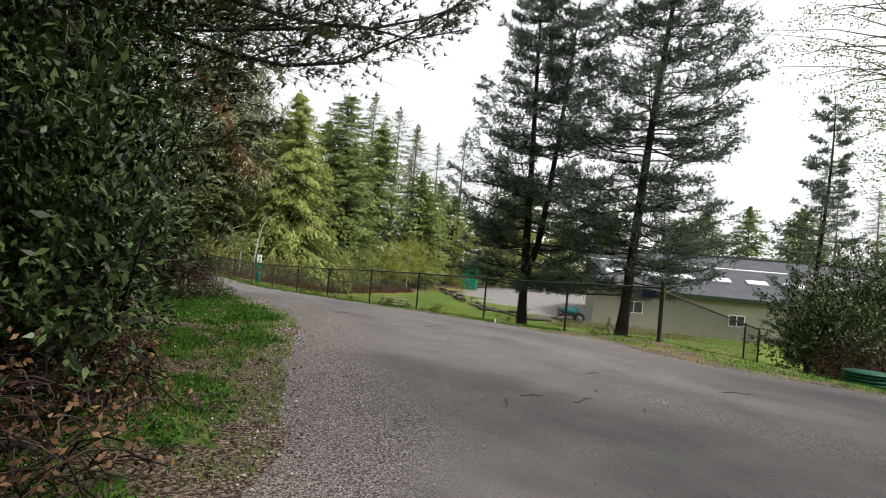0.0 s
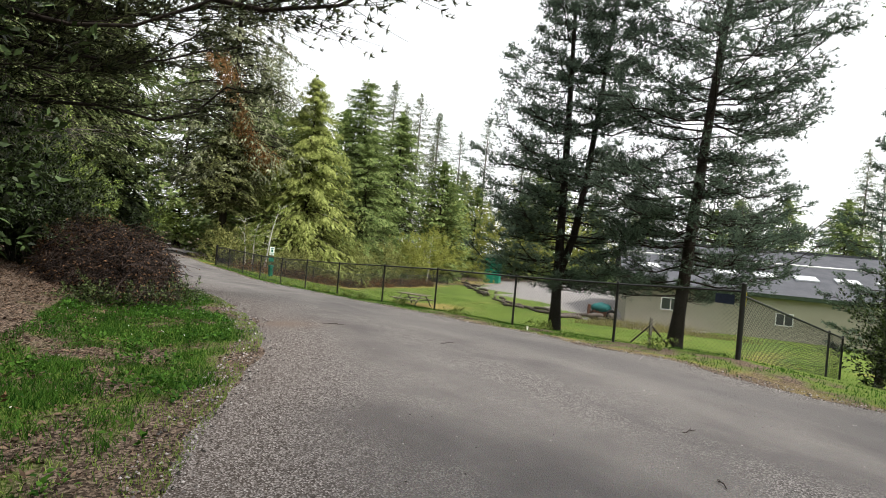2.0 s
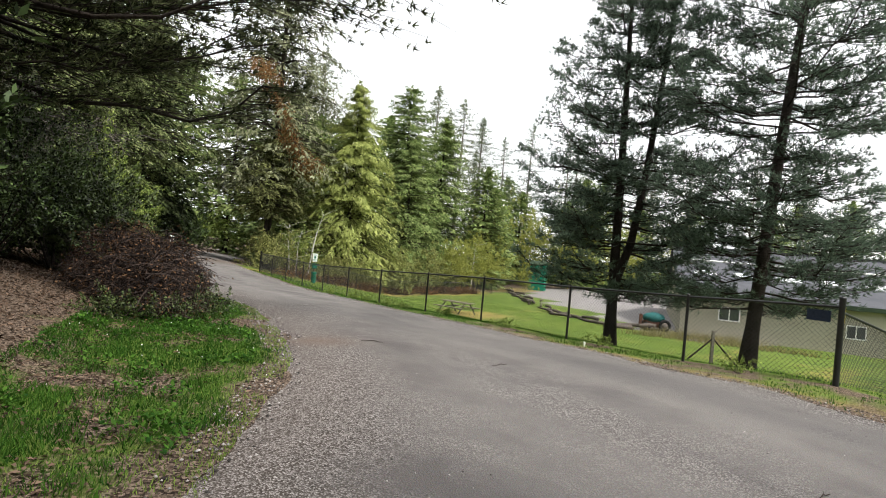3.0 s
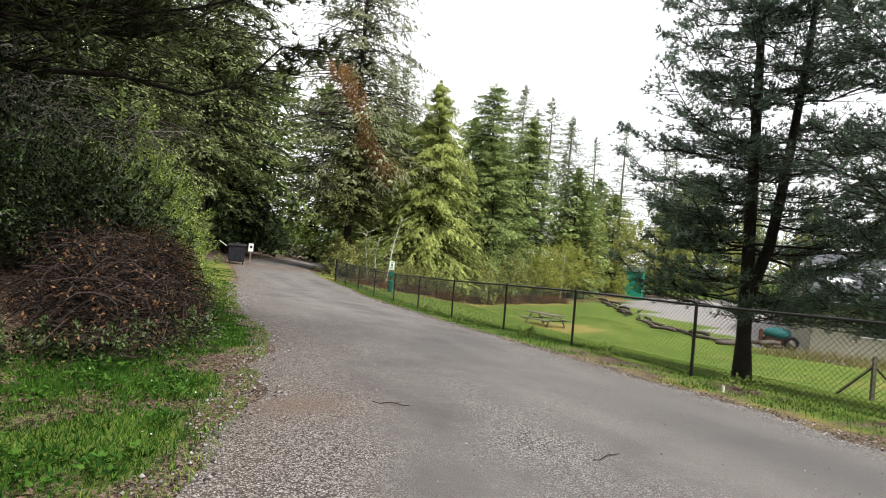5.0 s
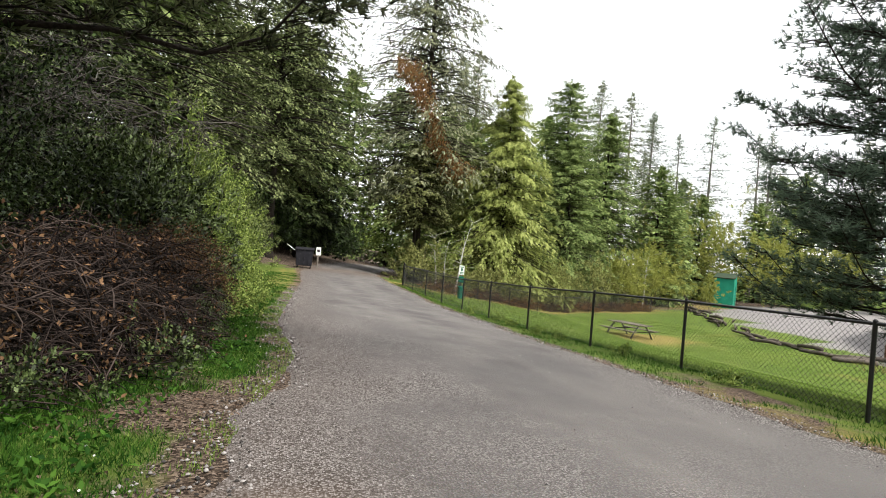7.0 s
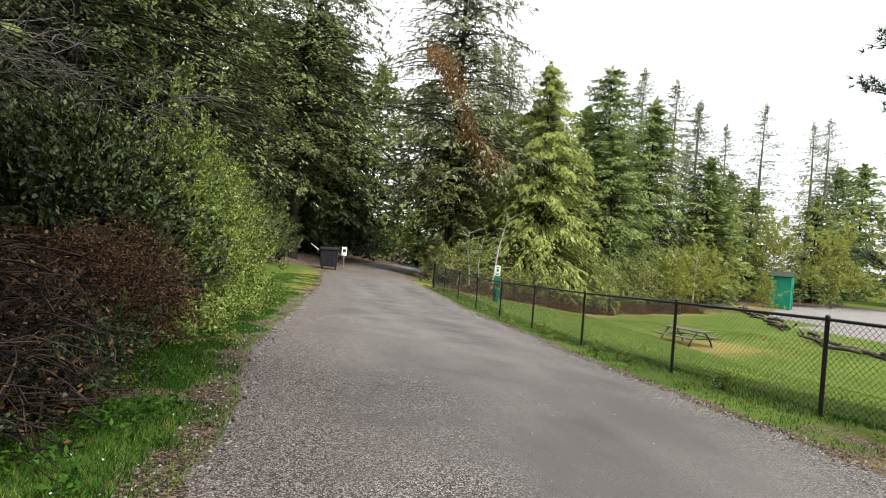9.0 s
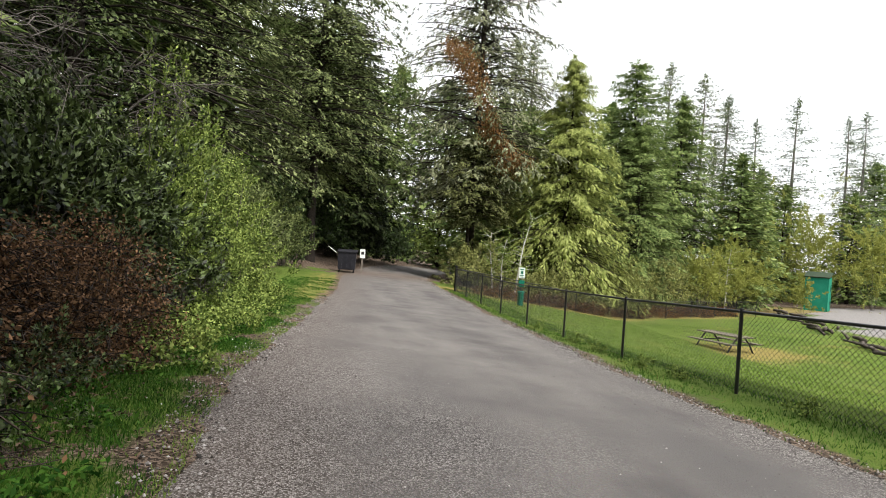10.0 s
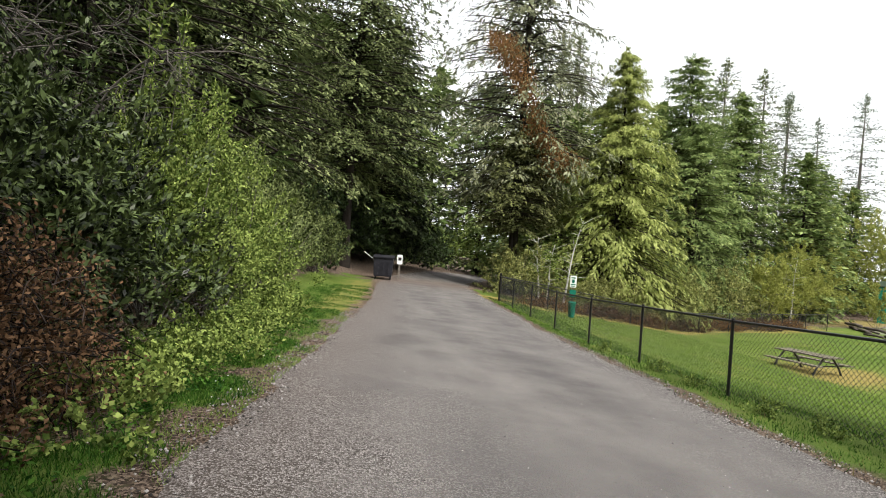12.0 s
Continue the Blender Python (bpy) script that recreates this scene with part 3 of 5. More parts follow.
def conifer(name, label, x, y, h, radius, material, z0=0.06, whorls=42, per=9, droop=0.35, rise=0.15, power=0.8, spray=0.42, wide=0.13, ragged=0.3,
            dense=16, trunk_r=None, bark=BARK, lean=(0, 0), bare=0.0, group="conifers", hang=0.3):
    z = tz(x, y)
    t_ob = thing(name, x, y, z, label, "tree", group)
    pts, rad = trunk_mesh(h, trunk_r or h * 0.013, lean)
    quads("trunk", *tube(pts, rad, 9), bark, t_ob, True)
    lv = np.repeat(np.linspace(z0, 0.985, whorls), per) + rng.normal(0, 0.35 / whorls, whorls * per)
    lv = np.clip(lv, z0 * 0.7, 0.99)
    n = len(lv)
    az = rng.uniform(0, 2 * np.pi, n)
    L = radius * np.clip((1 - lv), 0, 1) ** power * (1 - ragged * rng.random(n) ** 1.6 * 1.3 + 0.25 * ragged) + 0.12
    L *= np.clip(0.55 + (lv - z0) * 6, 0.55, 1)
    keep = rng.random(n) > bare * 0.5
    lv, az, L = lv[keep], az[keep], L[keep]
    n = len(lv)
    up = rise + 0.9 * np.clip(lv - 0.75, 0, 1) + rng.normal(0, 0.08, n)
    dr = droop * rng.uniform(0.7, 1.3, n) * (1 - 0.6 * lv)
    base = np.stack([np.interp(lv * h, pts[:, 2], pts[:, 0]), np.interp(lv * h, pts[:, 2], pts[:, 1]), lv * h], 1)
    out = np.stack([np.cos(az), np.sin(az), 0 * az], 1)

    def on_branch(i, s):
        return base[i] + out[i] * (L[i] * s)[:, None] + np.stack([0 * s, 0 * s, L[i] * (up[i] * s - dr[i] * s * s)], 1)
    limbs = []
    for i in np.where(L > radius * 0.4)[0]:
        s = np.linspace(0, 0.75, 4)
        limbs.append(tube(on_branch(np.full(4, i), s), 0.008 * L[i] * (1.15 - s) + 0.004, 3))
    tagged(quads("branchwork", *joined(limbs), bark, t_ob), kind="stuff")
    m, r = max(5, dense // 6), 6
    i = np.repeat(np.arange(n), m)
    s = np.clip(np.tile((np.arange(m) + 0.5) / m, n) + rng.normal(0, 0.06, n * m), 0.05 + 0.3 * bare, 1.0) ** 0.85
    c = on_branch(i, s)
    side = np.cross(out[i], [0, 0, 1.0]) * np.where(np.arange(n * m) % 2, 1, -1)[:, None]
    slope = up[i] - 2 * dr[i] * s
    tw = out[i] * rng.uniform(0.5, 0.9, n * m)[:, None] + side * rng.uniform(0.35, 1.0, n * m)[:, None]
    tw[:, 2] += slope * 0.7 - hang * rng.uniform(0.25, 0.9, n * m)
    reach = (0.34 * L[i] * np.clip(1.1 - s, 0.1, 1) ** 0.8 + 0.12) * rng.uniform(0.55, 1.15, n * m)
    k = np.repeat(np.arange(n * m), r)
    e = rng.uniform(0.05, 1.0, len(k))
    p = c[k] + tw[k] * (reach[k] * e)[:, None] + rng.normal(0, 0.05, (len(k), 3))
    p[:, 2] -= 0.35 * hang * reach[k] * e ** 2
    fan = rng.uniform(-0.5, 0.5, len(k))[:, None]
    d = tw[k] + out[i[k]] * 0.35 + side[k] * fan + rng.normal(0, 0.32, (len(k), 3))
    d[:, 2] -= 0.55 * hang
    size = spray * rng.uniform(0.6, 1.25, len(k)) * (1.1 - 0.35 * e) * np.clip(0.5 + L[i[k]] / radius, 0.5, 1.1)
    nrm0 = out[i[k]] * (0.25 + 0.7 * hang) + np.array([0, 0, 1.0]) + rng.normal(0, 0.28, (len(k), 3))
    q = 420
    e = rng.uniform(0.8, 1.015, q)
    a = rng.uniform(0, 2 * np.pi, q)
    w = radius * 0.5 * np.clip(1.02 - e, 0.004, 1) * rng.random(q)
    tip = np.stack([np.interp(e * h, pts[:, 2], pts[:, 0]) + w * np.cos(a), np.interp(e * h, pts[:, 2], pts[:, 1]) + w * np.sin(a), e * h], 1)
    p, d = np.concatenate([p, tip]), np.concatenate([d, np.stack([np.cos(a), np.sin(a), 0.3 + 5 * np.clip(e - 0.9, 0, 1)], 1)])
    size = np.concatenate([size, spray * rng.uniform(0.5, 1.0, q)])
    nrm = np.concatenate([nrm0, np.stack([np.cos(a), np.sin(a), 0.6 + 0 * a], 1) + rng.normal(0, 0.3, (q, 3))])
    quads("crown", *leaves(p, d, size, size * wide / spray, 0.12, nrm), material, t_ob)
    return t_ob


def pine(label, x, y, h, forks, material, limbs=46, reach=3.4, first=0.12, tufts=90, lean=(0.0, 0.0), group="field pines", tuft_len=0.15, trunk_r=0.2, twigs=14, needles=16, thick=0.022, reaching=()):
    z = tz(x, y)
    t_ob = thing("pine_tree", x, y, z, label, "tree", group)
    stems = []
    main, rad = trunk_mesh(h, trunk_r, lean, wiggle=0.2)
    stems.append((main, rad))
    for z1, dx, dy, top in forks:
        k = np.linspace(0, 1, 9)
        b = np.array([np.interp(z1, main[:, 2], main[:, i]) for i in range(3)])
        q = b + np.stack([dx * np.sqrt(k) * 0.75 + dx * 0.25 * k, dy * np.sqrt(k), (top - z1) * k], 1)
        stems.append((q, np.interp(z1, main[:, 2], rad) * 0.8 * (1 - k) ** 0.8 + 0.012))
    quads("trunk", *joined([tube(q, r, 9) for q, r in stems]), BARK, t_ob, True)
    P, D = [], []
    for q, r in stems:
        top = q[-1, 2]
        levels = list(np.sort(rng.uniform(first, 0.98, limbs if q is main else limbs // 2))) + ([w[0] / h for w in reaching] if q is main else [])
        for n_lv, lv in enumerate(levels):
            zz = q[0, 2] + (top - q[0, 2]) * lv if q is not main else lv * h
            b = np.array([np.interp(zz, q[:, 2], q[:, i]) for i in range(3)])
            a = 2.4 * n_lv + rng.normal(0, 0.35)
            g = zz / h
            L = reach * (0.55 + 0.6 * np.sin(np.pi * min(1, g * 1.15 + 0.1))) * rng.uniform(0.55, 1.1) * (1 - 0.3 * g)
            rise = rng.uniform(-0.05, 0.3) + 0.3 * g
            if q is main and n_lv >= limbs:
                _, a, L, rise = reaching[n_lv - limbs]
            o = np.array([np.cos(a), np.sin(a), 0])
            k = np.linspace(0, 1, 8)
            w1, w2 = rng.uniform(2, 6, 2)
            line = b + o * (L * k)[:, None] + np.stack([0.1 * L * np.sin(w1 * k + w2) * k, 0.1 * L * np.sin(w2 * k + w1) * k, L * (rise * k - 0.12 * np.sin(np.pi * k) + 0.05 * np.sin(3 * w1 * k) * k)], 1)
            wood = [tube(line, 0.0065 * L * (1.2 - k) + 0.004, 4)]
            across = np.array([-o[1], o[0], 0])
            for n_tw in range(int(twigs * max(1.0, L / 2.2))):
                s = rng.uniform(0.18, 1.0)
                c = np.array([np.interp(s, k, line[:, i]) for i in range(3)])
                tw = o * rng.uniform(0.35, 0.9) + across * rng.uniform(0.3, 1.0) * (1 if n_tw % 2 else -1) + [0, 0, rng.uniform(-0.05, 0.4)]
                tw *= (L * 0.36 * (1.2 - s) + 0.18) * rng.uniform(0.7, 1.15) / np.linalg.norm(tw)
                w = np.stack([c, c + tw * 0.5 + [0, 0, -0.03], c + tw])
                wood.append(tube(w, [0.009, 0.007, 0.004], 3))
                m = max(3, int(tufts / twigs))
                e = rng.uniform(0.2, 1.05, m)[:, None]
                P.append(c + tw * e + rng.normal(0, 0.055, (m, 3)))
                D.append(np.broadcast_to(tw / np.linalg.norm(tw), (m, 3)))
            quads("limb", *joined(wood), BARK, t_ob)
    P, D = np.concatenate(P), np.concatenate(D)
    P, D = np.repeat(P, needles, 0), np.repeat(D, needles, 0)
    d = D * 0.8 + sphere_dirs(len(P)) * 0.75 + np.array([0, 0, 0.3])
    quads("crown", *spikes(P, d, tuft_len * rng.uniform(0.7, 1.3, len(P)), thick), material, t_ob)
    return t_ob


def shrub(name, label, blobs, material, leaf=0.07, wide=0.035, count=6000, stems=24, category="shrub", group="", stem_mat=TWIG, shell=0.55, up=0.3, extra=None, lump=1.0, sink=0.0, clumps=40):
    """Leafy mass over ellipsoids (x, y, base height, rx, ry, height); leaves gather in clumps towards the outside."""
    x, y = blobs[0][0], blobs[0][1]
    z = tz(x, y)
    ob = thing(name, x, y, z, label, category, group)
    vol = np.array([b[3] * b[4] + b[4] * b[5] + b[3] * b[5] for b in blobs])
    P, D, N, wood, inner = [], [], [], [], []
    for b, share in zip(blobs, vol / vol.sum()):
        c = np.array([b[0] - x, b[1] - y, tz(b[0], b[1]) - z + b[2] + b[5] * 0.5 - sink])
        r = np.array([b[3], b[4], b[5] * 0.5])
        n = int(count * share)
        tips = max(12, n // clumps)
        d = sphere_dirs(tips)
        d[:, 2] = np.where(d[:, 2] < -0.75, -d[:, 2], d[:, 2])
        dist = (shell + (1.05 - shell) * rng.random(tips) ** 0.6) * (1 + lump * np.array([noise.noise(Vector(q * 2.2) + Vector((x, y, 0))) + 0.6 * noise.noise(Vector(q * 5.5) + Vector((y, x, 3))) for q in d]))
        tip = d * dist[:, None] * r
        k = rng.integers(0, tips, n)
        grow = d * 0.8 + rng.normal(0, 0.45, (tips, 3)) + np.array([0, 0, up])
        grow *= (rng.uniform(0.5, 1.2, tips) * (0.12 + 0.2 * r.mean()) / np.linalg.norm(grow, axis=1))[:, None]
        e = rng.random(n)
        P.append(c + tip[k] + grow[k] * (e - 0.55)[:, None] + rng.normal(0, 1, (n, 3)) * ((0.02 + 0.035 * r.mean()) * (1.15 - e))[:, None])
        D.append(grow[k] * (1.6 / (0.12 + 0.2 * r.mean())) + rng.normal(0, 0.75, (n, 3)) + np.array([0, 0, 0.15]))
        N.append(d[k] * 0.7 + np.array([0, 0, 0.8]) + rng.normal(0, 0.45, (n, 3)))
        for q in tip[rng.integers(0, tips, int(stems * share) + 1)]:
            root = np.array([c[0] + q[0] * 0.2, c[1] + q[1] * 0.2, c[2] - r[2]])
            e = c + q
            mid = (root + e) / 2 + rng.normal(0, 0.12 * r.mean(), 3)
            wood.append(tube([root, mid, e], np.array([0.018, 0.011, 0.004]) * (min(1.0, 0.25 + 0.5 * r.mean()) if b[5] > 0.7 else 0.18), 4))
        q = max(40, n // 9)
        d = sphere_dirs(q)
        inner.append(c + d * r * rng.uniform(0.35, 0.78, q)[:, None])
    P, D = np.concatenate(P + inner), np.concatenate(D + [rng.normal(0, 1, (len(a), 3)) for a in inner])
    tagged(quads("stemwork", *joined(wood), stem_mat, ob), kind="stuff")
    size = leaf * rng.uniform(0.6, 1.3, len(P))
    N = np.concatenate(N + [rng.normal(0, 1, (len(a), 3)) for a in inner])
    size[len(P) - sum(len(a) for a in inner):] *= 1.35
    quads("foliage", *leaves(P, D, size, size * wide / leaf, 0.2, N), material, ob)
    return ob


def bramble(name, label, blobs, count, material=TWIG, leaf_mat=None, leaf_count=0, length=0.8, thick=0.0045, group="", leaf=0.05):
    """A tangle of arching bare canes."""
    x, y = blobs[0][0], blobs[0][1]
    z = tz(x, y)
    ob = thing(name, x, y, z, label, "shrub", group)
    bits, P = [], []
    vol = np.array([b[3] * b[4] * b[5] for b in blobs]) ** 0.67
    for b, share in zip(blobs, vol / vol.sum()):
        c = np.array([b[0] - x, b[1] - y, tz(b[0], b[1]) - z + b[2]])
        r = np.array([b[3], b[4], b[5]])
        for _ in range(int(count * share)):
            d = sphere_dirs(1)[0]
            d[2] = abs(d[2])
            p = c + d * r * rng.uniform(0.45, 1.0)
            a = rng.normal(0, 1, 3) + d * 0.5
            a[2] = abs(a[2]) * 0.8
            a *= length * rng.uniform(0.4, 1.2) / np.linalg.norm(a)
            bend = rng.normal(0, 0.25, 3) * length + [0, 0, 0.12]
            k = np.linspace(0, 1, 5)[:, None]
            q = p + a * (k - 0.5) + bend * (k * (1 - k)) - np.array([0, 0, 0.3 * length]) * k ** 2
            q[:, 2] = np.maximum(q[:, 2], c[2] - b[2] + 0.02)
            bits.append(tube(q, thick * np.array([1.3, 1.2, 1, 0.8, 0.5]), 3))
            P.append(q[rng.integers(1, 5)])
    tagged(quads("cane_tangle", *joined(bits), material, ob), kind="stuff")
    if leaf_count:
        P = np.array(P)[rng.integers(0, len(P), leaf_count)] + rng.normal(0, 0.07, (leaf_count, 3))
        quads("dead_foliage", *leaves(P, sphere_dirs(leaf_count), leaf, leaf * 0.5, 0.2), leaf_mat, ob)
    return ob


def arching_limbs(ob, spots, count, length, r):
    """Bare grey limbs rising from the ground and bowing over towards the road, each with its side twigs."""
    for _ in range(count):
        bx, by, a0 = spots[rng.integers(0, len(spots))]
        x, y = bx + rng.normal(0, 0.5) - ob.location.x, by + rng.normal(0, 0.7) - ob.location.y
        z = tz(x + ob.location.x, y + ob.location.y) - ob.location.z
        a, n = a0 + rng.normal(0, 0.5), length * rng.uniform(0.75, 1.2)
        k = np.linspace(0, 1, 9)
        q = np.stack([x + np.cos(a) * n * 0.4 * k ** 1.6, y + np.sin(a) * n * 0.4 * k ** 1.6, z - 0.1 + n * (1.05 * k - 0.42 * k ** 2.4)], 1) + rng.normal(0, 0.03 * n * 0.3, (9, 3)) * k[:, None]
        bits = [tube(q, r * (1.15 - k), 6)]
        for _ in range(12):
            e = rng.uniform(0.35, 0.98)
            c = np.array([np.interp(e, k, q[:, j]) for j in range(3)])
            d = (np.array([np.cos(a), np.sin(a), 0.1]) * 0.6 + rng.normal(0, 0.55, 3)) * rng.uniform(0.5, 1.3)
            bits.append(tube(np.stack([c, c + d * 0.5 + rng.normal(0, 0.06, 3), c + d + [0, 0, -0.1]]), [r * 0.35, r * 0.24, r * 0.1], 4))
            for _ in range(3):
                g = c + d * rng.uniform(0.3, 1.0)
                w = d * 0.35 + rng.normal(0, 0.25, 3)
                bits.append(tube(np.stack([g, g + w * 0.5 + [0, 0, 0.03], g + w]), [r * 0.16, r * 0.12, r * 0.06], 3))
        quads("limb", *joined(bits), TWIG_GREY, ob, True, "bowed bare grey limb")


# field pines by the fence: low spreading limbs under a narrower crown
def low_limbs(count, lo, hi, reach):
    return tuple((lo + (hi - lo) * i / count, 2.4 * i + 0.5 * math.sin(7 * i), reach * (0.75 + 0.3 * math.sin(3.1 * i)), 0.02 + 0.05 * (i % 3)) for i in range(count))


pine("dark green field pine with a forked trunk behind the fence", 8.4, 0.4, 13.2, ((1.7, 1.0, -0.7, 12.2),), PINE_N, limbs=105, reach=3.1, reaching=low_limbs(9, 3.0, 5.4, 2.8), first=0.1, trunk_r=0.16, twigs=26, lean=(0.2, 0.8), needles=9, tufts=165, tuft_len=0.13, thick=0.016)
pine("tall dark green pine leaning beside the fence corner", 8.5, -3.6, 15.0, (), PINE_N, limbs=135, reach=3.3, reaching=low_limbs(14, 2.7, 5.6, 3.2), first=0.1, trunk_r=0.16, twigs=26, lean=(0.9, -0.4), needles=9, tufts=165, tuft_len=0.13, thick=0.016)
pine("young pale green pine among the shrubs", 21.8, -4.4, 12.6, (), PINE_N, limbs=70, reach=2.0, trunk_r=0.12, tufts=70, needles=9)

# trees along the far side of the field
spruce = conifer("spruce_tree", "tall ragged spruce with drooping grey-green boughs", 9.2, 38.7, 33, 9.0, SPRUCE_N, z0=0.2, whorls=38, per=11, droop=0.55, rise=0.25, power=0.55, spray=0.36, wide=0.12, ragged=0.5, dense=100, hang=0.7, trunk_r=0.33)
conifer("cedar_tree", "bright yellow-green cedar with hanging sprays", 15.6, 36.6, 17.6, 6.2, CEDAR_N, z0=0.02, whorls=42, per=12, droop=0.5, rise=0.12, power=0.68, spray=0.34, wide=0.11, ragged=0.5, dense=125, hang=0.8)
conifer("fir_tree", "dense dark green fir with a pointed top", 25.8, 46.0, 21.8, 6.2, FIR_N, z0=0.02, whorls=46, per=12, droop=0.3, rise=0.1, power=0.5, spray=0.36, wide=0.13, dense=95, hang=0.4, ragged=0.5)
conifer("fir_tree", "broad green fir in front of the taller firs", 24.2, 41.5, 15, 5.2, FIR_N, z0=0.02, whorls=38, per=11, droop=0.35, rise=0.1, power=0.5, spray=0.3, wide=0.1, dense=90, hang=0.4, ragged=0.5)
conifer("fir_tree", "olive green fir half hidden by its neighbours", 31.5, 47.5, 19.5, 5.4, FIR_N, z0=0.02, whorls=40, per=11, droop=0.35, rise=0.1, power=0.5, spray=0.45, wide=0.15, dense=60, hang=0.5)
hem = conifer("hemlock_tree", "thin pale hemlock with a sparse crown", 35.7, 56.7, 26, 5.6, HEMLOCK_N, z0=0.15, whorls=40, per=9, droop=0.3, rise=0.15, power=0.55, spray=0.42, wide=0.1, ragged=0.6, dense=40, bark=BARK_GREY, bare=0.25)
conifer("hemlock_tree", "half-bare slender hemlock against the sky", 38.6, 54.4, 24.4, 5.2, HEMLOCK_N, z0=0.2, whorls=36, per=9, droop=0.25, rise=0.2, power=0.5, spray=0.42, wide=0.1, ragged=0.6, dense=34, bark=BARK_GREY, bare=0.35)
snag = conifer("sparse_fir_tree", "thin grey-green fir with bare gaps", 45.5, 59.3, 24, 5.2, FAR_N, z0=0.2, whorls=32, per=8, droop=0.2, rise=0.15, power=0.55, spray=0.42, wide=0.1, ragged=0.6, dense=30, bark=BARK_GREY, bare=0.4)
bushy = conifer("fir_tree", "rounded dark fir behind the willow scrub", 38, 47, 14.5, 5.2, FIR_N, z0=0.02, whorls=28, per=9, droop=0.3, rise=0.2, power=0.5, spray=0.55, wide=0.25, dense=30)

# the rust-brown hanging bough on the spruce
k = np.linspace(0, 1, 30)
bough = np.stack([-3.4 + 5.6 * k, -4.4 + 0.6 * k, 15.6 - 7.0 * k + 0.9 * np.sin(6 * k)], 1)
bough = bough[rng.integers(0, 30, 110)] + rng.normal(0, 0.4, (110, 3)) * [1.0, 0.8, 0.8]
pp = np.repeat(bough, 45, 0) + rng.normal(0, 0.2, (4950, 3)) * [1, 1, 2.0]
quads("dead_bough", *leaves(pp, rng.normal(0, 0.5, (4950, 3)) + np.array([0, 0, -1.0]), 0.22, 0.07, 0.15), RUST_N, spruce, label="rust-brown dead hanging bough")

# the wood on the near side of the road
NEAR = dict(droop=0.4, rise=0.12, power=0.45, hang=0.5, group="roadside conifers")
conifer("hemlock_tree", "dark hemlock with boughs arching over the road", -2.2, 37.0, 25, 8.6, HEMLOCK_N, z0=0.25, whorls=42, per=11, spray=0.25, wide=0.14, dense=105, ragged=0.55, **NEAR)
conifer("hemlock_tree", "big dark hemlock standing in the roadside wood", -7.0, 27.5, 26, 7.5, HEMLOCK_N, z0=0.13, whorls=42, per=11, spray=0.2, wide=0.11, dense=120, ragged=0.5, **NEAR)
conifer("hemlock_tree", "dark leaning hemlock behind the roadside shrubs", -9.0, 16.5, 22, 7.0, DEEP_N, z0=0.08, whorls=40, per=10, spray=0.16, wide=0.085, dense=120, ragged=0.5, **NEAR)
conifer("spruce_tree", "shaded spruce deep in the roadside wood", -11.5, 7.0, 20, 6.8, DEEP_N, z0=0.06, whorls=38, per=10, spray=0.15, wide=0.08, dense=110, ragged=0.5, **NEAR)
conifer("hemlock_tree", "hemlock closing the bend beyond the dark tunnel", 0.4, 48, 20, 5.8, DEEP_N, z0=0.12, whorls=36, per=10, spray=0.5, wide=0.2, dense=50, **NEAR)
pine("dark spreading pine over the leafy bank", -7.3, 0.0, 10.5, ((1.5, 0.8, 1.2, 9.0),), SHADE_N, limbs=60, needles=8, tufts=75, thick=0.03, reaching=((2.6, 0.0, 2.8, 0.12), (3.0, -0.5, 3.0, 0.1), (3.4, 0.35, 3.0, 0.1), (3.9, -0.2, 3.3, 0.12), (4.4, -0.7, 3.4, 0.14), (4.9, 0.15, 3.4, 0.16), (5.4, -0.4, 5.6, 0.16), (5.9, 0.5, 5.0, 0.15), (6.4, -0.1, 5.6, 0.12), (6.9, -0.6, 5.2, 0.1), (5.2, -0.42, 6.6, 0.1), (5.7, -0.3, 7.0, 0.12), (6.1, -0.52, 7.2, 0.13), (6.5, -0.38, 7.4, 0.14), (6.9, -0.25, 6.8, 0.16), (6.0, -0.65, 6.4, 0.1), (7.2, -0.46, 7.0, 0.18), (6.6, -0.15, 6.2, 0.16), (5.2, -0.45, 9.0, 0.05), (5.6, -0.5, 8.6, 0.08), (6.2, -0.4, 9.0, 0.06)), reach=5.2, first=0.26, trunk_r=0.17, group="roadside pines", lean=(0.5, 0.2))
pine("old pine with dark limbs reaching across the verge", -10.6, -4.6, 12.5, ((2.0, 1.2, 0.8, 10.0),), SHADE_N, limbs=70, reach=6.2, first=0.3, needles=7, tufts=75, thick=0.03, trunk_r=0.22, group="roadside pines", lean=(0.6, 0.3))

conifer("hemlock_tree", "low olive hemlock leaning over the bend of the road", 8.4, 36.2, 10.5, 4.8, OLIVE_N, z0=0.42, whorls=22, per=11, spray=0.24, wide=0.1, dense=80, ragged=0.5, **NEAR)

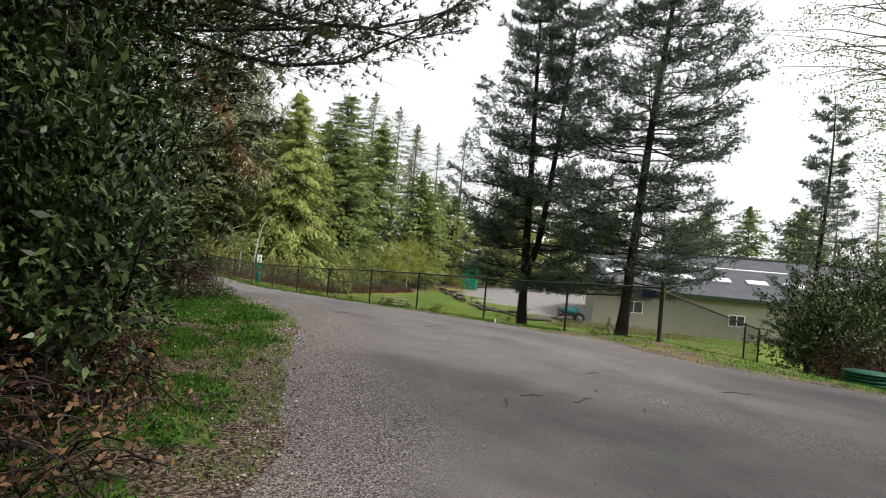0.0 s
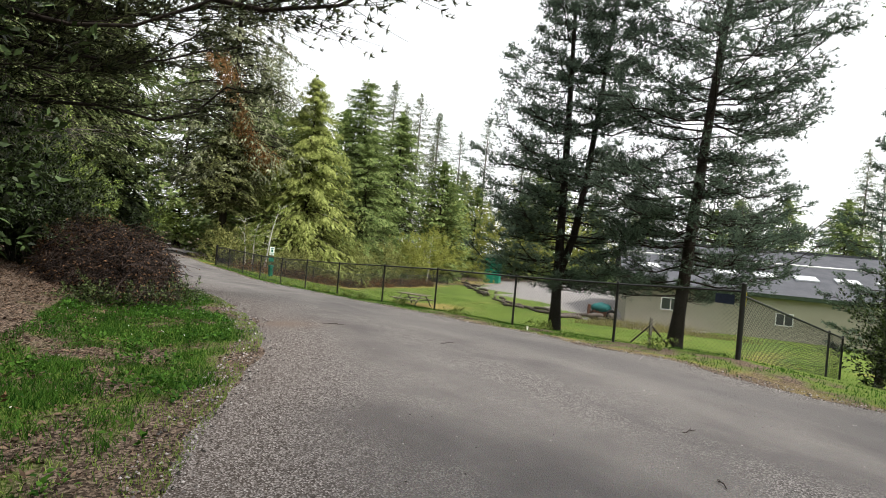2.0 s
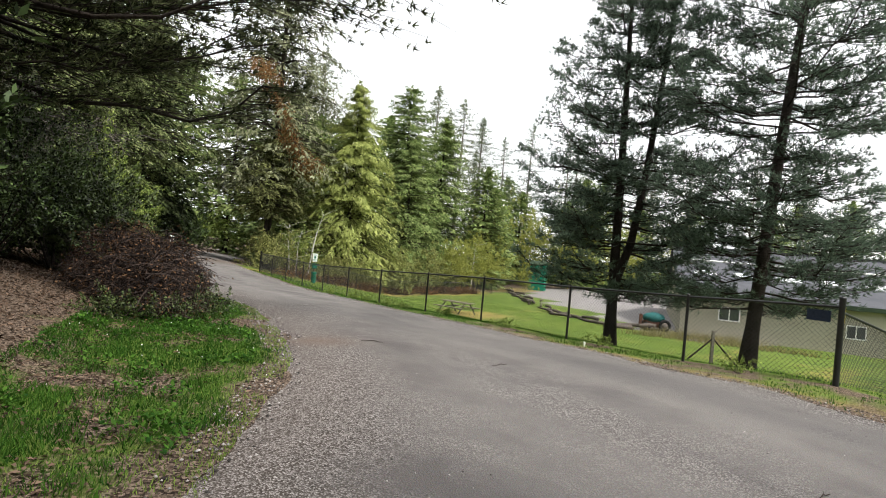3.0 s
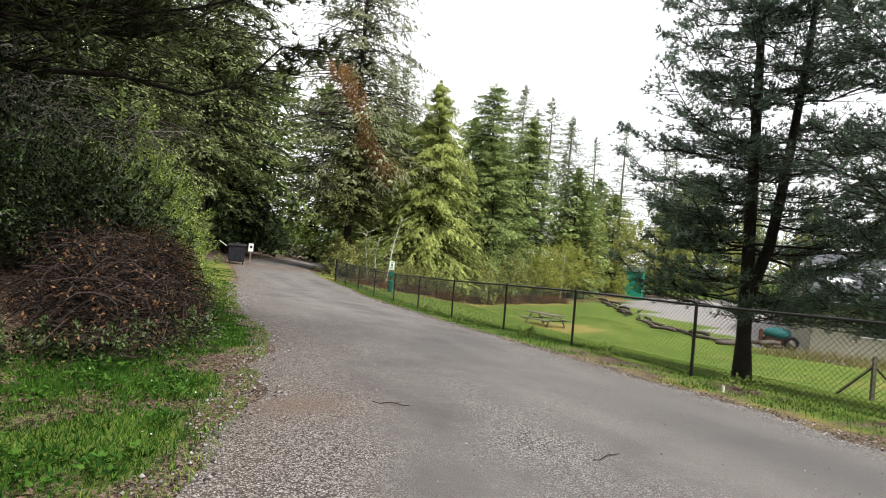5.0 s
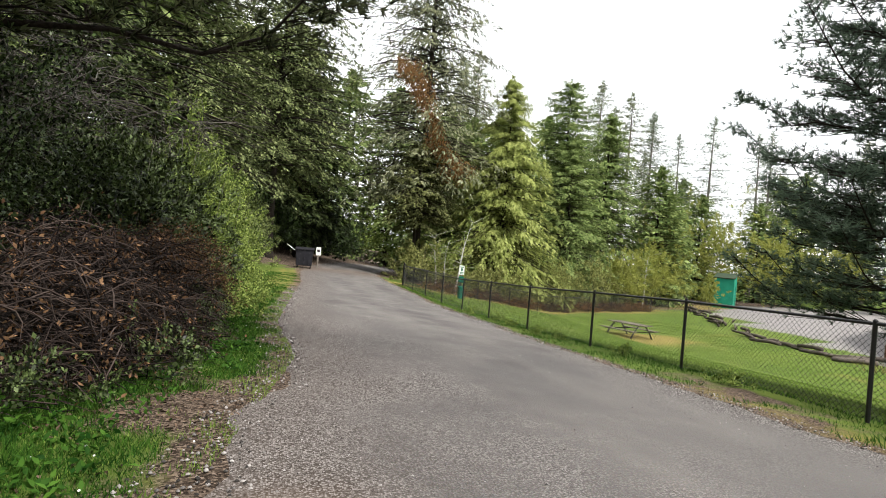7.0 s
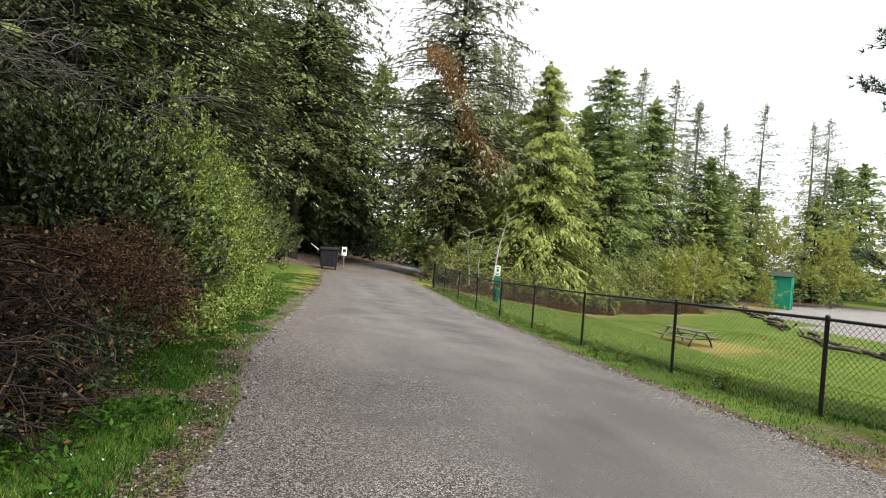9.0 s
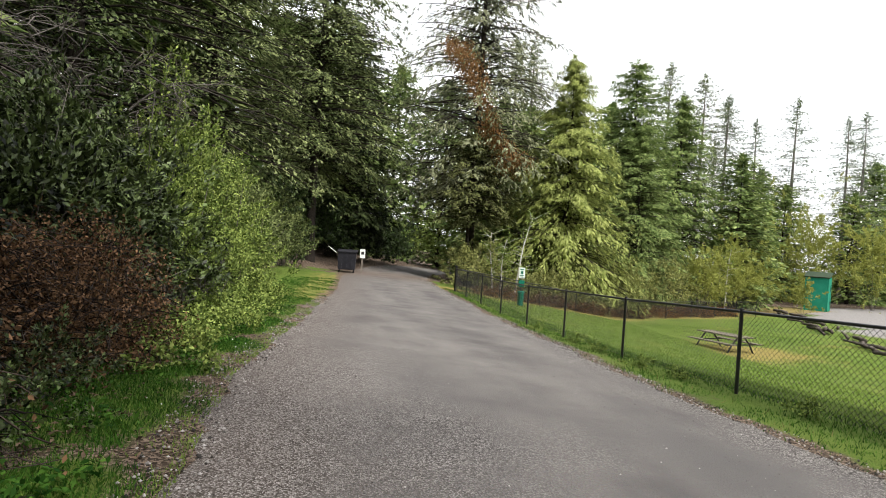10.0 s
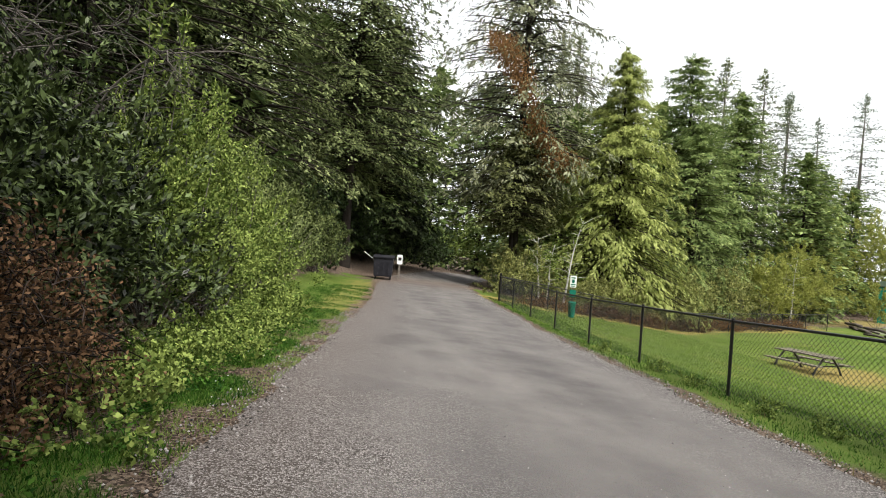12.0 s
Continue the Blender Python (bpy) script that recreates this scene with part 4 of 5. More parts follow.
# more trees further off, and unseen ones behind the start, share their shapes
plan = [(snag, 57.2, 61.6, 1.06), (snag, 64, 58, 0.98), (snag, 70, 66, 1.05), (snag, 57, 68, 1.0), (hem, 44, 66, 1.0), (hem, 78, 55, 0.9), (snag, 86, 60, 1.0), (hem, 20, 58, 1.05), (hem, 17, 54, 0.95),
        (bushy, 60, 70, 1.2), (bushy, 75, 66, 1.3), (hem, 92, 44, 0.85), (bushy, 95, 30, 1.1), (snag, 98, 18, 0.8), (bushy, 100, 5, 1.0), (hem, 105, -8, 0.75), (bushy, 88, 20, 0.9),
        (bushy, -16, 20, 1.6), (bushy, -14, 33, 1.9), (hem, -7, 47, 1.0), (bushy, 3, 74, 1.6), (hem, -18, 40, 1.1), (bushy, 18, 66, 1.4), (bushy, -20, -6, 1.5), (hem, -22, 8, 1.1),
        (bushy, 110, 45, 1.2), (hem, 68, 92, 1.0), (hem, 112, 25, 1.0), (bushy, 90, 75, 1.5), (bushy, -18, -20, 1.4), (hem, -6, -30, 1.0), (bushy, 10, -34, 1.4), (hem, 26, -30, 1.0),
        (bushy, 15.8, 46.5, 1.1), (bushy, 19.5, 48, 1.2), (bushy, 29, 56, 1.4), (bushy, 74, 52, 0.9), (bushy, 82, 48, 1.0),
        (bushy, 84, 36, 0.9), (bushy, -6, 56, 1.4), (bushy, -5, 45, 1.2), (bushy, -1.5, 61, 1.5), (bushy, 2, 84, 1.8), (bushy, 9, 88, 2.0), (bushy, 16, 84, 1.9), (bushy, 24, 80, 1.8), (bushy, -5, 74, 1.8), (bushy, -14.5, 12, 1.5), (bushy, -13, 26.5, 1.7), (bushy, -15.5, 2, 1.5), (bushy, -11.5, 39, 1.6), (bushy, -14, -5, 1.3), (bushy, 21, 62, 1.3), (bushy, 92, -2, 0.9), (bushy, 98, -16, 1.0), (snag, 80, 30, 0.7), (snag, 46, 60, 1.0), (snag, 75, 44, 0.8),
        # begins with unseen hemlocks added behind the start to shade the near road
        (hem, 2.5, -25, 1.0), (hem, 7.5, -24.5, 0.9), (hem, -2, -29, 1.05), (bushy, 5, -34, 1.7), (bushy, -3, -38, 1.8), (bushy, 14, -30, 1.6), (hem, -14, -22, 1.1), (bushy, 72, 14, 0.9), (bushy, 66, 2, 0.85), (bushy, 76, -10, 1.0), (bushy, 62, -9, 0.75), (bushy, 70, -22, 1.0), (bushy, 58, -18, 0.8), (hem, 84, -4, 0.6), (hem, 80, 8, 0.62),
        (bushy, 43.5, 52, 0.8), (bushy, 48, 58, 0.95), (bushy, 54, 59, 0.95), (bushy, 61, 56, 0.9), (bushy, 20.5, 44, 1.0), (bushy, 12.5, 43, 0.9), (bushy, 28, 49, 1.1)]
for i, (src, x, y, s) in enumerate(plan):
    c = copy_thing(src, pose(x, y, tz(x, y), 0, 0, 67 * i) @ Matrix.Scale(s, 4))
    tagged(c, "conifer copy in the surrounding wood, some added unseen to cast shade", "tree", "far conifers")

# ---- shrubs ----
def sapling_shoot(x, y, h):
    ob = thing("willow_shoot", x, y, tz(x, y), "upright willow shoot set with new leaves", "shrub", "willow shoots")
    k = np.linspace(0, 1, 6)
    q = np.stack([0.25 * k * rng.normal(), 0.25 * k * rng.normal(), h * k], 1)
    quads("stem", *tube(q, 0.018 * (1.15 - k), 5), TWIG_GREY, ob)
    t = rng.uniform(0.66, 1.0, 120)
    P = np.stack([np.interp(t, k, q[:, i]) for i in range(3)], 1) + rng.normal(0, 0.04, (120, 3))
    d = sphere_dirs(120) + np.array([0, 0, 0.9])
    quads("foliage", *leaves(P, d, 0.11, 0.045, 0.2), FRESH_L, ob)


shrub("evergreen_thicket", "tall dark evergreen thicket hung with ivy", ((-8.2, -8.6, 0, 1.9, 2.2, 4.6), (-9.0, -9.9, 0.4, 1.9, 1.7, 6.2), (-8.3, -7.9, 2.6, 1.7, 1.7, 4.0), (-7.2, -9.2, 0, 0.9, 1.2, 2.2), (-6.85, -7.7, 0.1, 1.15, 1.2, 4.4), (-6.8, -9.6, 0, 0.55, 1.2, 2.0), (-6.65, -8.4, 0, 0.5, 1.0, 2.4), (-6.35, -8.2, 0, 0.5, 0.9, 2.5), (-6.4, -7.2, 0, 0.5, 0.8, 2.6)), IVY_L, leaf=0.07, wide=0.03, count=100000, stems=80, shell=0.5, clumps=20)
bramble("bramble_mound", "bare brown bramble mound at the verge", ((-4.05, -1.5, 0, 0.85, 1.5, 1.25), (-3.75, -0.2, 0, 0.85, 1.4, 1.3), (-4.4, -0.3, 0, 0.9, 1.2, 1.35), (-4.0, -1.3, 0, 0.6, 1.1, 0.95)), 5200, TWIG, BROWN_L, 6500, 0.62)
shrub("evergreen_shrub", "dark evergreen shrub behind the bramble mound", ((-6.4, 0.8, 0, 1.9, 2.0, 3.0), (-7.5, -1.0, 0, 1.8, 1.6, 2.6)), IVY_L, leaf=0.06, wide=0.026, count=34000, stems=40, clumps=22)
shrub("ivy_skirt", "small ivy leaves round the foot of the bramble mound", ((-4.2, -2.9, 0, 1.0, 0.4, 0.35), (-3.25, -1.6, 0, 0.3, 0.9, 0.4), (-4.7, -2.9, 0, 0.6, 0.4, 0.3), (-3.2, 0.4, 0, 0.35, 1.0, 0.5), (-3.4, 1.8, 0, 0.35, 0.9, 0.5)), SALAL_L, leaf=0.034, wide=0.02, count=7000, stems=12, category="ground ivy")
bramble("dead_shrub", "rust-brown dead shrub with fine twigs", ((-4.0, 3.7, 0, 1.1, 1.3, 1.5), (-4.2, 2.5, 0, 1.0, 1.1, 1.35)), 1800, TWIG, BROWN_L, 28000, 0.55, leaf=0.045)
shrub("rhododendron_shrub", "glossy dark green broad-leaved shrub", ((-5.3, 5.0, 0, 1.5, 1.6, 2.5), (-5.4, 7.0, 0, 1.6, 1.8, 2.9), (-4.4, 5.8, 0, 0.9, 1.6, 1.9)), SALAL_L, leaf=0.1, wide=0.042, count=42000, stems=70, stem_mat=TWIG_GREY)
shrub("spring_shrub", "bright green shrub in fresh spring leaf", ((-4.4, 8.8, 0, 1.3, 1.5, 2.7), (-4.0, 10.8, 0, 1.3, 1.6, 2.9), (-4.5, 10.0, 1.0, 1.1, 1.2, 2.6), (-3.6, 12.6, 0, 1.0, 1.3, 2.2)), FRESH_L, leaf=0.062, wide=0.034, count=56000, stems=90, stem_mat=TWIG_GREY, up=0.6, lump=0.8, shell=0.45)
for sx, sy, sh in ((-4.9, 8.6, 4.6), (-4.2, 9.9, 4.8), (-5.0, 10.4, 5.4), (-4.0, 11.2, 4.4), (-4.6, 9.3, 4.9), (-4.5, 10.9, 5.2), (-3.8, 10.3, 4.1)):
    sapling_shoot(sx, sy, sh)
shrub("hazel_shrub", "olive green shrub along the road edge", ((-4.4, 14.0, 0, 1.5, 2.0, 3.2), (-4.2, 17.5, 0, 1.5, 2.0, 3.4), (-4.3, 21.0, 0, 1.5, 2.2, 3.2), (-4.2, 25.0, 0, 1.4, 2.0, 3.4), (-3.4, 29.0, 0, 1.4, 2.0, 3.2)), OLIVE_L, leaf=0.09, wide=0.05, count=46000, stems=60, stem_mat=TWIG_GREY)
shrub("ivy_border", "low green ivy creeping along the road edge", ((-3.1, 4.6, 0, 0.5, 1.3, 0.35), (-3.0, 7.4, 0, 0.55, 1.6, 0.5), (-2.9, 10.4, 0, 0.55, 1.6, 0.6), (-3.0, 13.4, 0, 0.5, 1.6, 0.5)), FRESH_L, leaf=0.045, wide=0.034, count=18000, stems=20, category="ground ivy")
bare = bramble("bare_thicket", "bare grey-twigged thicket above the shrubs", ((-7.2, 5.5, 2.4, 1.7, 2.4, 3.0), (-7.0, 9.0, 2.6, 1.6, 2.4, 3.2)), 320, TWIG_GREY, length=1.8, thick=0.008)
arching_limbs(bare, ((-7.4, 5.5, 0.2), (-7.0, 8.5, 0.0), (-7.2, 10.5, -0.3)), 10, 5.4, 0.035)
bare = bramble("bare_thicket", "bare grey-brown shrub arching beside the wood", ((-8.0, 1.0, 1.6, 1.8, 2.4, 3.0),), 240, TWIG_GREY, length=1.8, thick=0.008)
arching_limbs(bare, ((-7.6, 1.0, 0.1), (-7.8, 2.6, 0.2)), 8, 5.0, 0.034)
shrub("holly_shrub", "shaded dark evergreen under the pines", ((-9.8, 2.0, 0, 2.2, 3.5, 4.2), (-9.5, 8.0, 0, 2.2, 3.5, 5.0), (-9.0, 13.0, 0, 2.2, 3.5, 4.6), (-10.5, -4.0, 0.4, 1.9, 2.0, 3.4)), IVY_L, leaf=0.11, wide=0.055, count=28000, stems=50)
# near-black leaves give the tunnel its darkness by colour
shrub("understorey_shrub", "understorey with shade-dark leaf colour closing the tunnel of trees", ((-4.5, 31, 0, 1.8, 3, 4), (-4.0, 37, 0, 2, 3, 4), (-1.0, 44, 0, 2, 3, 4), (2.6, 52, 0, 2.5, 3, 4), (6.5, 62, 0, 2.5, 3, 4)), IVY_L, leaf=0.2, wide=0.11, count=50000, stems=30)
shrub("salmonberry_scrub", "leafy scrub at the bend of the road", ((7.6, 31, 0, 1.6, 2.4, 2.6), (8.6, 35.5, 0, 2.0, 2.5, 3.0), (11.2, 40, 0, 2.4, 3, 3.6), (15.5, 50, 0, 2.5, 4, 3.2)), SCRUB_L, leaf=0.13, wide=0.075, count=22000, stems=50, stem_mat=TWIG_GREY)
shrub("salmonberry_scrub", "yellow-green scrub behind the far fence", ((11.5, 31.8, 0, 2.0, 1.4, 1.8), (16, 33.8, 0, 2.2, 1.4, 1.6), (20.5, 36, 0, 2.4, 1.6, 3.2), (25, 38.2, 0, 2.6, 1.6, 4.0), (13.5, 32.5, 0, 2.2, 1.3, 2.4), (18.5, 35, 0, 2.2, 1.4, 2.2)), SCRUB_L, leaf=0.12, wide=0.06, count=36000, stems=60, stem_mat=TWIG_GREY)
shrub("salmonberry_scrub", "sunlit green scrub where the road bends away", ((10, 71, 0, 3.5, 3, 6), (15.5, 70, 0, 3.5, 3, 6.5), (21, 67, 0, 3.5, 3, 6)), FRESH_L, leaf=0.28, wide=0.16, count=9000, stems=30, stem_mat=TWIG_GREY)
shrub("willow_scrub", "pale yellow-green willow scrub in new leaf", ((30, 40.5, 0, 2.8, 2.0, 5.0), (34.5, 43, 0, 3.2, 2.2, 6.0), (41, 41.6, 0, 1.2, 1.0, 3.4), (39, 47, 0, 3.5, 2.6, 5.5)), WILLOW_L, leaf=0.17, wide=0.07, count=36000, stems=90, stem_mat=TWIG_GREY, shell=0.4)
shrub("willow_scrub", "pale green young alders beyond the gravel lot", ((56, 48, 0, 4, 3, 9.5), (63, 46, 0, 4, 3, 10), (70, 42, 0, 4, 3, 9.5), (45, 54, 0, 4, 3, 10), (51.5, 52, 0, 4, 3, 10.5)), WILLOW_L, leaf=0.24, wide=0.11, count=44000, stems=60, stem_mat=TWIG_GREY, shell=0.4)
shrub("laurel_shrub", "large dark laurel at the end of the side fence", ((12.6, -8.0, 0, 1.9, 1.5, 2.4), (15.2, -8.4, 0, 2.2, 1.7, 3.1), (11.2, -8.3, 0, 1.1, 1.0, 1.9)), SALAL_L, leaf=0.09, wide=0.045, count=52000, stems=90, clumps=24, stem_mat=TWIG_GREY)
shrub("far_scrub", "mixed scrub on the far slope", ((70, 8, 0, 8, 8, 7), (78, -4, 0, 8, 8, 7), (66, 26, 0, 7, 6, 6), (80, 18, 0, 7, 7, 7)), OLIVE_L, leaf=0.4, wide=0.22, count=16000, stems=20)


def sapling(label, x, y, h, lean, bends=3):
    ob = thing("alder_sapling", x, y, tz(x, y), label, "tree", "pale saplings")
    k = np.linspace(0, 1, 7)
    q = np.stack([lean[0] * k ** 1.3, lean[1] * k, h * k - 0.1], 1) + np.stack([0.05 * np.sin(7 * k), 0 * k, 0 * k], 1)
    quads("trunk", *tube(q, 0.055 * (1.1 - k) + 0.008, 7), BARK_PALE, ob, True)
    bits, P = [], []
    for _ in range(26):
        s = rng.uniform(0.3, 0.98)
        c = np.array([np.interp(s, k, q[:, i]) for i in range(3)])
        d = sphere_dirs(1)[0] * [1, 1, 0.4] + [0, 0, 0.35]
        d *= rng.uniform(0.4, 1.3)
        e = np.stack([c, c + d * 0.5 + [0, 0, 0.05], c + d])
        bits.append(tube(e, [0.014, 0.009, 0.004], 4))
        P += [c + d * t + rng.normal(0, 0.09, 3) for t in rng.uniform(0.4, 1.1, 22)]
    tagged(quads("branchwork", *joined(bits), BARK_PALE, ob), kind="stuff")
    P = np.array(P)
    quads("crown", *leaves(P, sphere_dirs(len(P)), 0.11, 0.07, 0.2), FRESH_L, ob)
    return ob


sapling("leaning pale-barked sapling behind the far fence", 9.7, 29.6, 5.0, (1.0, 0.4))
sapling("pale-barked sapling with bare forks", 8.6, 30.4, 3.8, (-0.2, 0.2))
sapling("thin pale-barked sapling in the scrub", 9.0, 30.2, 3.5, (0.3, 0.2))
sapling("slim bare sapling between the willows", 33, 41.5, 5.5, (0.3, 0.0))

# an alder leaning out over the verge, its fresh leaves against the sky
alder = thing("alder_tree", 10.6, -10.9, tz(10.6, -10.9), "slender alder with sparse new leaves over the verge", "tree")
k = np.linspace(0, 1, 8)
stem = np.stack([-1.2 * k ** 2, 1.3 * k ** 2, 9.6 * k - 0.2], 1)
quads("trunk", *tube(stem, 0.1 * (1.1 - k) + 0.01, 8), BARK_GREY, alder, True)
bits, P = [], []
for i in range(60):
    s = rng.uniform(0.45, 1.0)
    c = np.array([np.interp(s, k, stem[:, j]) for j in range(3)])
    d = (sphere_dirs(1)[0] * [1, 1, 0.3] + [-0.8, 0.15, 0.0]) * rng.uniform(0.8, 2.6)
    e = np.stack([c, c + d * 0.5 + [0, 0, 0.1], c + d - [0, 0, 0.1]])
    bits.append(tube(e, [0.02, 0.011, 0.004], 4))
    P += [c + d * t + rng.normal(0, 0.12, 3) for t in np.repeat(rng.uniform(0.3, 1.1, 14), 6)]
tagged(quads("branchwork", *joined(bits), BARK_GREY, alder), kind="stuff")
P = np.array(P)
quads("crown", *leaves(P, sphere_dirs(len(P)), 0.065, 0.04, 0.2), FRESH_L, alder)


def braced_post(x, y, rz):
    ob = thing("braced_fence_post", x, y, tz(x, y), "old wooden fence post with two leaning braces", "fence post", rz=rz)
    bm = bmesh.new()
    box(bm, -0.055, 0.055, -0.055, 0.055, -0.2, 1.3, 0.015)
    part("upright", bm, BARK_GREY, ob)
    for sgn in (-1, 1):
        v, f = tube([(0.02 * sgn, 0, 1.0), (0.55 * sgn, 0, 0.45), (1.1 * sgn, 0, -0.1)], [0.03, 0.035, 0.035], 7)
        quads("brace", v, f, BARK, ob, True)


braced_post(15.5, 1.6, -40)
bramble("dead_undergrowth", "leafless brown twigs and dead leaves under the thicket", ((-6.9, -9.0, 0, 0.9, 1.3, 0.6), (-7.4, -10.6, 0, 0.9, 1.0, 0.55), (-6.4, -7.8, 0, 0.7, 0.9, 0.5)), 900, TWIG, BROWN_L, 4500, 0.6, 0.005)
bramble("dead_undergrowth", "brown leafless stems at the foot of the laurel", ((11.0, -8.9, 0, 1.3, 0.9, 1.2), (12.6, -9.3, 0, 1.8, 0.8, 1.1), (14.4, -9.8, 0, 1.8, 0.7, 1.0)), 1500, TWIG, BROWN_L, 7000, 0.7, 0.006)

for i, (x, y) in enumerate(((8.5, 28.6), (12, 30.2), (15.5, 31.6), (19, 33.2), (22.5, 34.6), (26, 36), (29.5, 37.6))):
    bramble("dead_bracken", "rust-brown dead bracken along the far fence", ((x, y, 0, 1.9, 0.8, 0.8),), 260, TWIG, BROWN_L if i % 2 else RUST_N, 1500, 0.7, 0.008, "dead bracken", leaf=0.11)

# ---- building, shed, table, bins: the yard ----
def building():
    cx, cy, cz = 29.9, 13.0, -1.9
    b = thing("low_building", cx, cy, cz, "long low tan building with a grey roof and skylights", "building", rz=-52)
    L, W, E, R = 30.0, 23.0, 3.0, 6.2
    bm = bmesh.new()
    box(bm, 0, L, -0.2, 0, -0.3, E)
    part("wall", bm, WALL_M, b)
    bm = bmesh.new()
    box(bm, 0, L, W, W + 0.2, -0.3, E)
    part("wall", bm, WALL_M, b)
    for x0 in (0, L - 0.2):
        bm = bmesh.new()
        vs = [bm.verts.new(p) for p in ((x0, 0, -0.3), (x0, W, -0.3), (x0, W, E), (x0, W / 2, R), (x0, 0, E))]
        fc = bm.faces.new(vs)
        ext = bmesh.ops.extrude_face_region(bm, geom=[fc])
        bmesh.ops.translate(bm, vec=(0.2, 0, 0), verts=[g for g in ext["geom"] if isinstance(g, bmesh.types.BMVert)])
        bmesh.ops.recalc_face_normals(bm, faces=bm.faces[:])
        part("gable_wall", bm, WALL_M, b)
    pitch = math.atan2(R - E, W / 2)
    run = math.hypot(R - E, W / 2) + 0.55
    roofs = []
    for s in (0, 1):
        bm = bmesh.new()
        m = Matrix.Translation((0, 0 if not s else W, E)) @ Matrix.Rotation(math.pi if s else 0, 4, "Z") @ Matrix.Rotation(pitch, 4, "X")
        x0, x1 = (-0.4, L + 0.4) if not s else (-L - 0.4, 0.4)
        box(bm, x0, x1, -0.55, run - 0.55, 0.02, 0.16, 0, m)
        roofs.append(part("roof", bm, ROOF_M, b))
        if not s:
            bm = bmesh.new()
            box(bm, -0.3, L + 0.3, 7.4, 7.6, 0.165, 0.26, 0.02, m)
            part("flashing", bm, FRAME_W, roofs[0], "white roof flashing strip")
        for i in range(8 if not s else 0):
            bm = bmesh.new()
            box(bm, 0.9 + 2.65 * i, 2.4 + 2.65 * i, 3.2, 4.3, 0.165, 0.3, 0.02, m)
            part("skylight", bm, SKYLIGHT_M, roofs[0], "white plastic skylight")
    bm = bmesh.new()
    box(bm, -0.4, L + 0.4, W / 2 - 0.25, W / 2 + 0.25, R + 0.1, R + 0.28, 0.04)
    part("ridge_cap", bm, ROOF_M, b)
    bm = bmesh.new()
    box(bm, -0.42, L + 0.42, -0.62, -0.5, E - 0.27, E + 0.0, 0.02)
    part("fascia", bm, TRIM_M, b, "dark green fascia board")
    for x0, z0, w, h in ((2.3, 1.2, 1.3, 0.9), (9.5, 0.95, 1.1, 0.85), (17, 1.0, 1.3, 0.9)):
        bm = bmesh.new()
        for q in ((x0, x0 + w, z0, z0 + 0.07), (x0, x0 + w, z0 + h - 0.07, z0 + h), (x0, x0 + 0.07, z0 + 0.07, z0 + h - 0.07), (x0 + w - 0.07, x0 + w, z0 + 0.07, z0 + h - 0.07),
                  (x0 + w / 2 - 0.03, x0 + w / 2 + 0.03, z0 + 0.07, z0 + h - 0.07)):
            box(bm, q[0], q[1], -0.25, -0.19, q[2], q[3])
        win = part("window_frame", bm, FRAME_W, b, "white window frame")
        bm = bmesh.new()
        box(bm, x0 + 0.06, x0 + w - 0.06, -0.215, -0.205, z0 + 0.06, z0 + h - 0.06)
        part("pane", bm, PANE_M, win, "dark glass pane")
    return b


building()


def green_shed():
    s = thing("garden_shed", 47.5, 46.6, tz(47.5, 46.6), "small teal-green shed with a sloping roof", "shed", rz=35)
    bm = bmesh.new()
    vs = [bm.verts.new(p) for p in ((-0.7, -1.0, -0.2), (0.7, -1.0, -0.2), (0.7, -1.0, 3.75), (-0.7, -1.0, 3.3))]
    fc = bm.faces.new(vs)
    ext = bmesh.ops.extrude_face_region(bm, geom=[fc])
    bmesh.ops.translate(bm, vec=(0, 2.0, 0), verts=[g for g in ext["geom"] if isinstance(g, bmesh.types.BMVert)])
    bmesh.ops.recalc_face_normals(bm, faces=bm.faces[:])
    part("body", bm, SHED_P, s)
    for i in range(20):
        bm = bmesh.new()
        box(bm, -0.72, 0.72, -1.025, -1.0, 0.05 + 0.16 * i, 0.19 + 0.16 * i, 0.006)
        part("siding_board", bm, SHED_P, s)
    bm = bmesh.new()
    box(bm, -0.85, 0.85, -1.15, 1.15, -0.05, 0.05, 0.01, Matrix.Translation((0, 0, 3.6)) @ Matrix.Rotation(-0.31, 4, "Y"))
    part("roof", bm, TRIM_M, s, "dark roof sheet")
    bm = bmesh.new()
    box(bm, 0.2, 0.28, -1.05, -1.027, 0.0, 2.6, 0.005)
    part("door_trim", bm, TRIM_M, s)
    return s


green_shed()


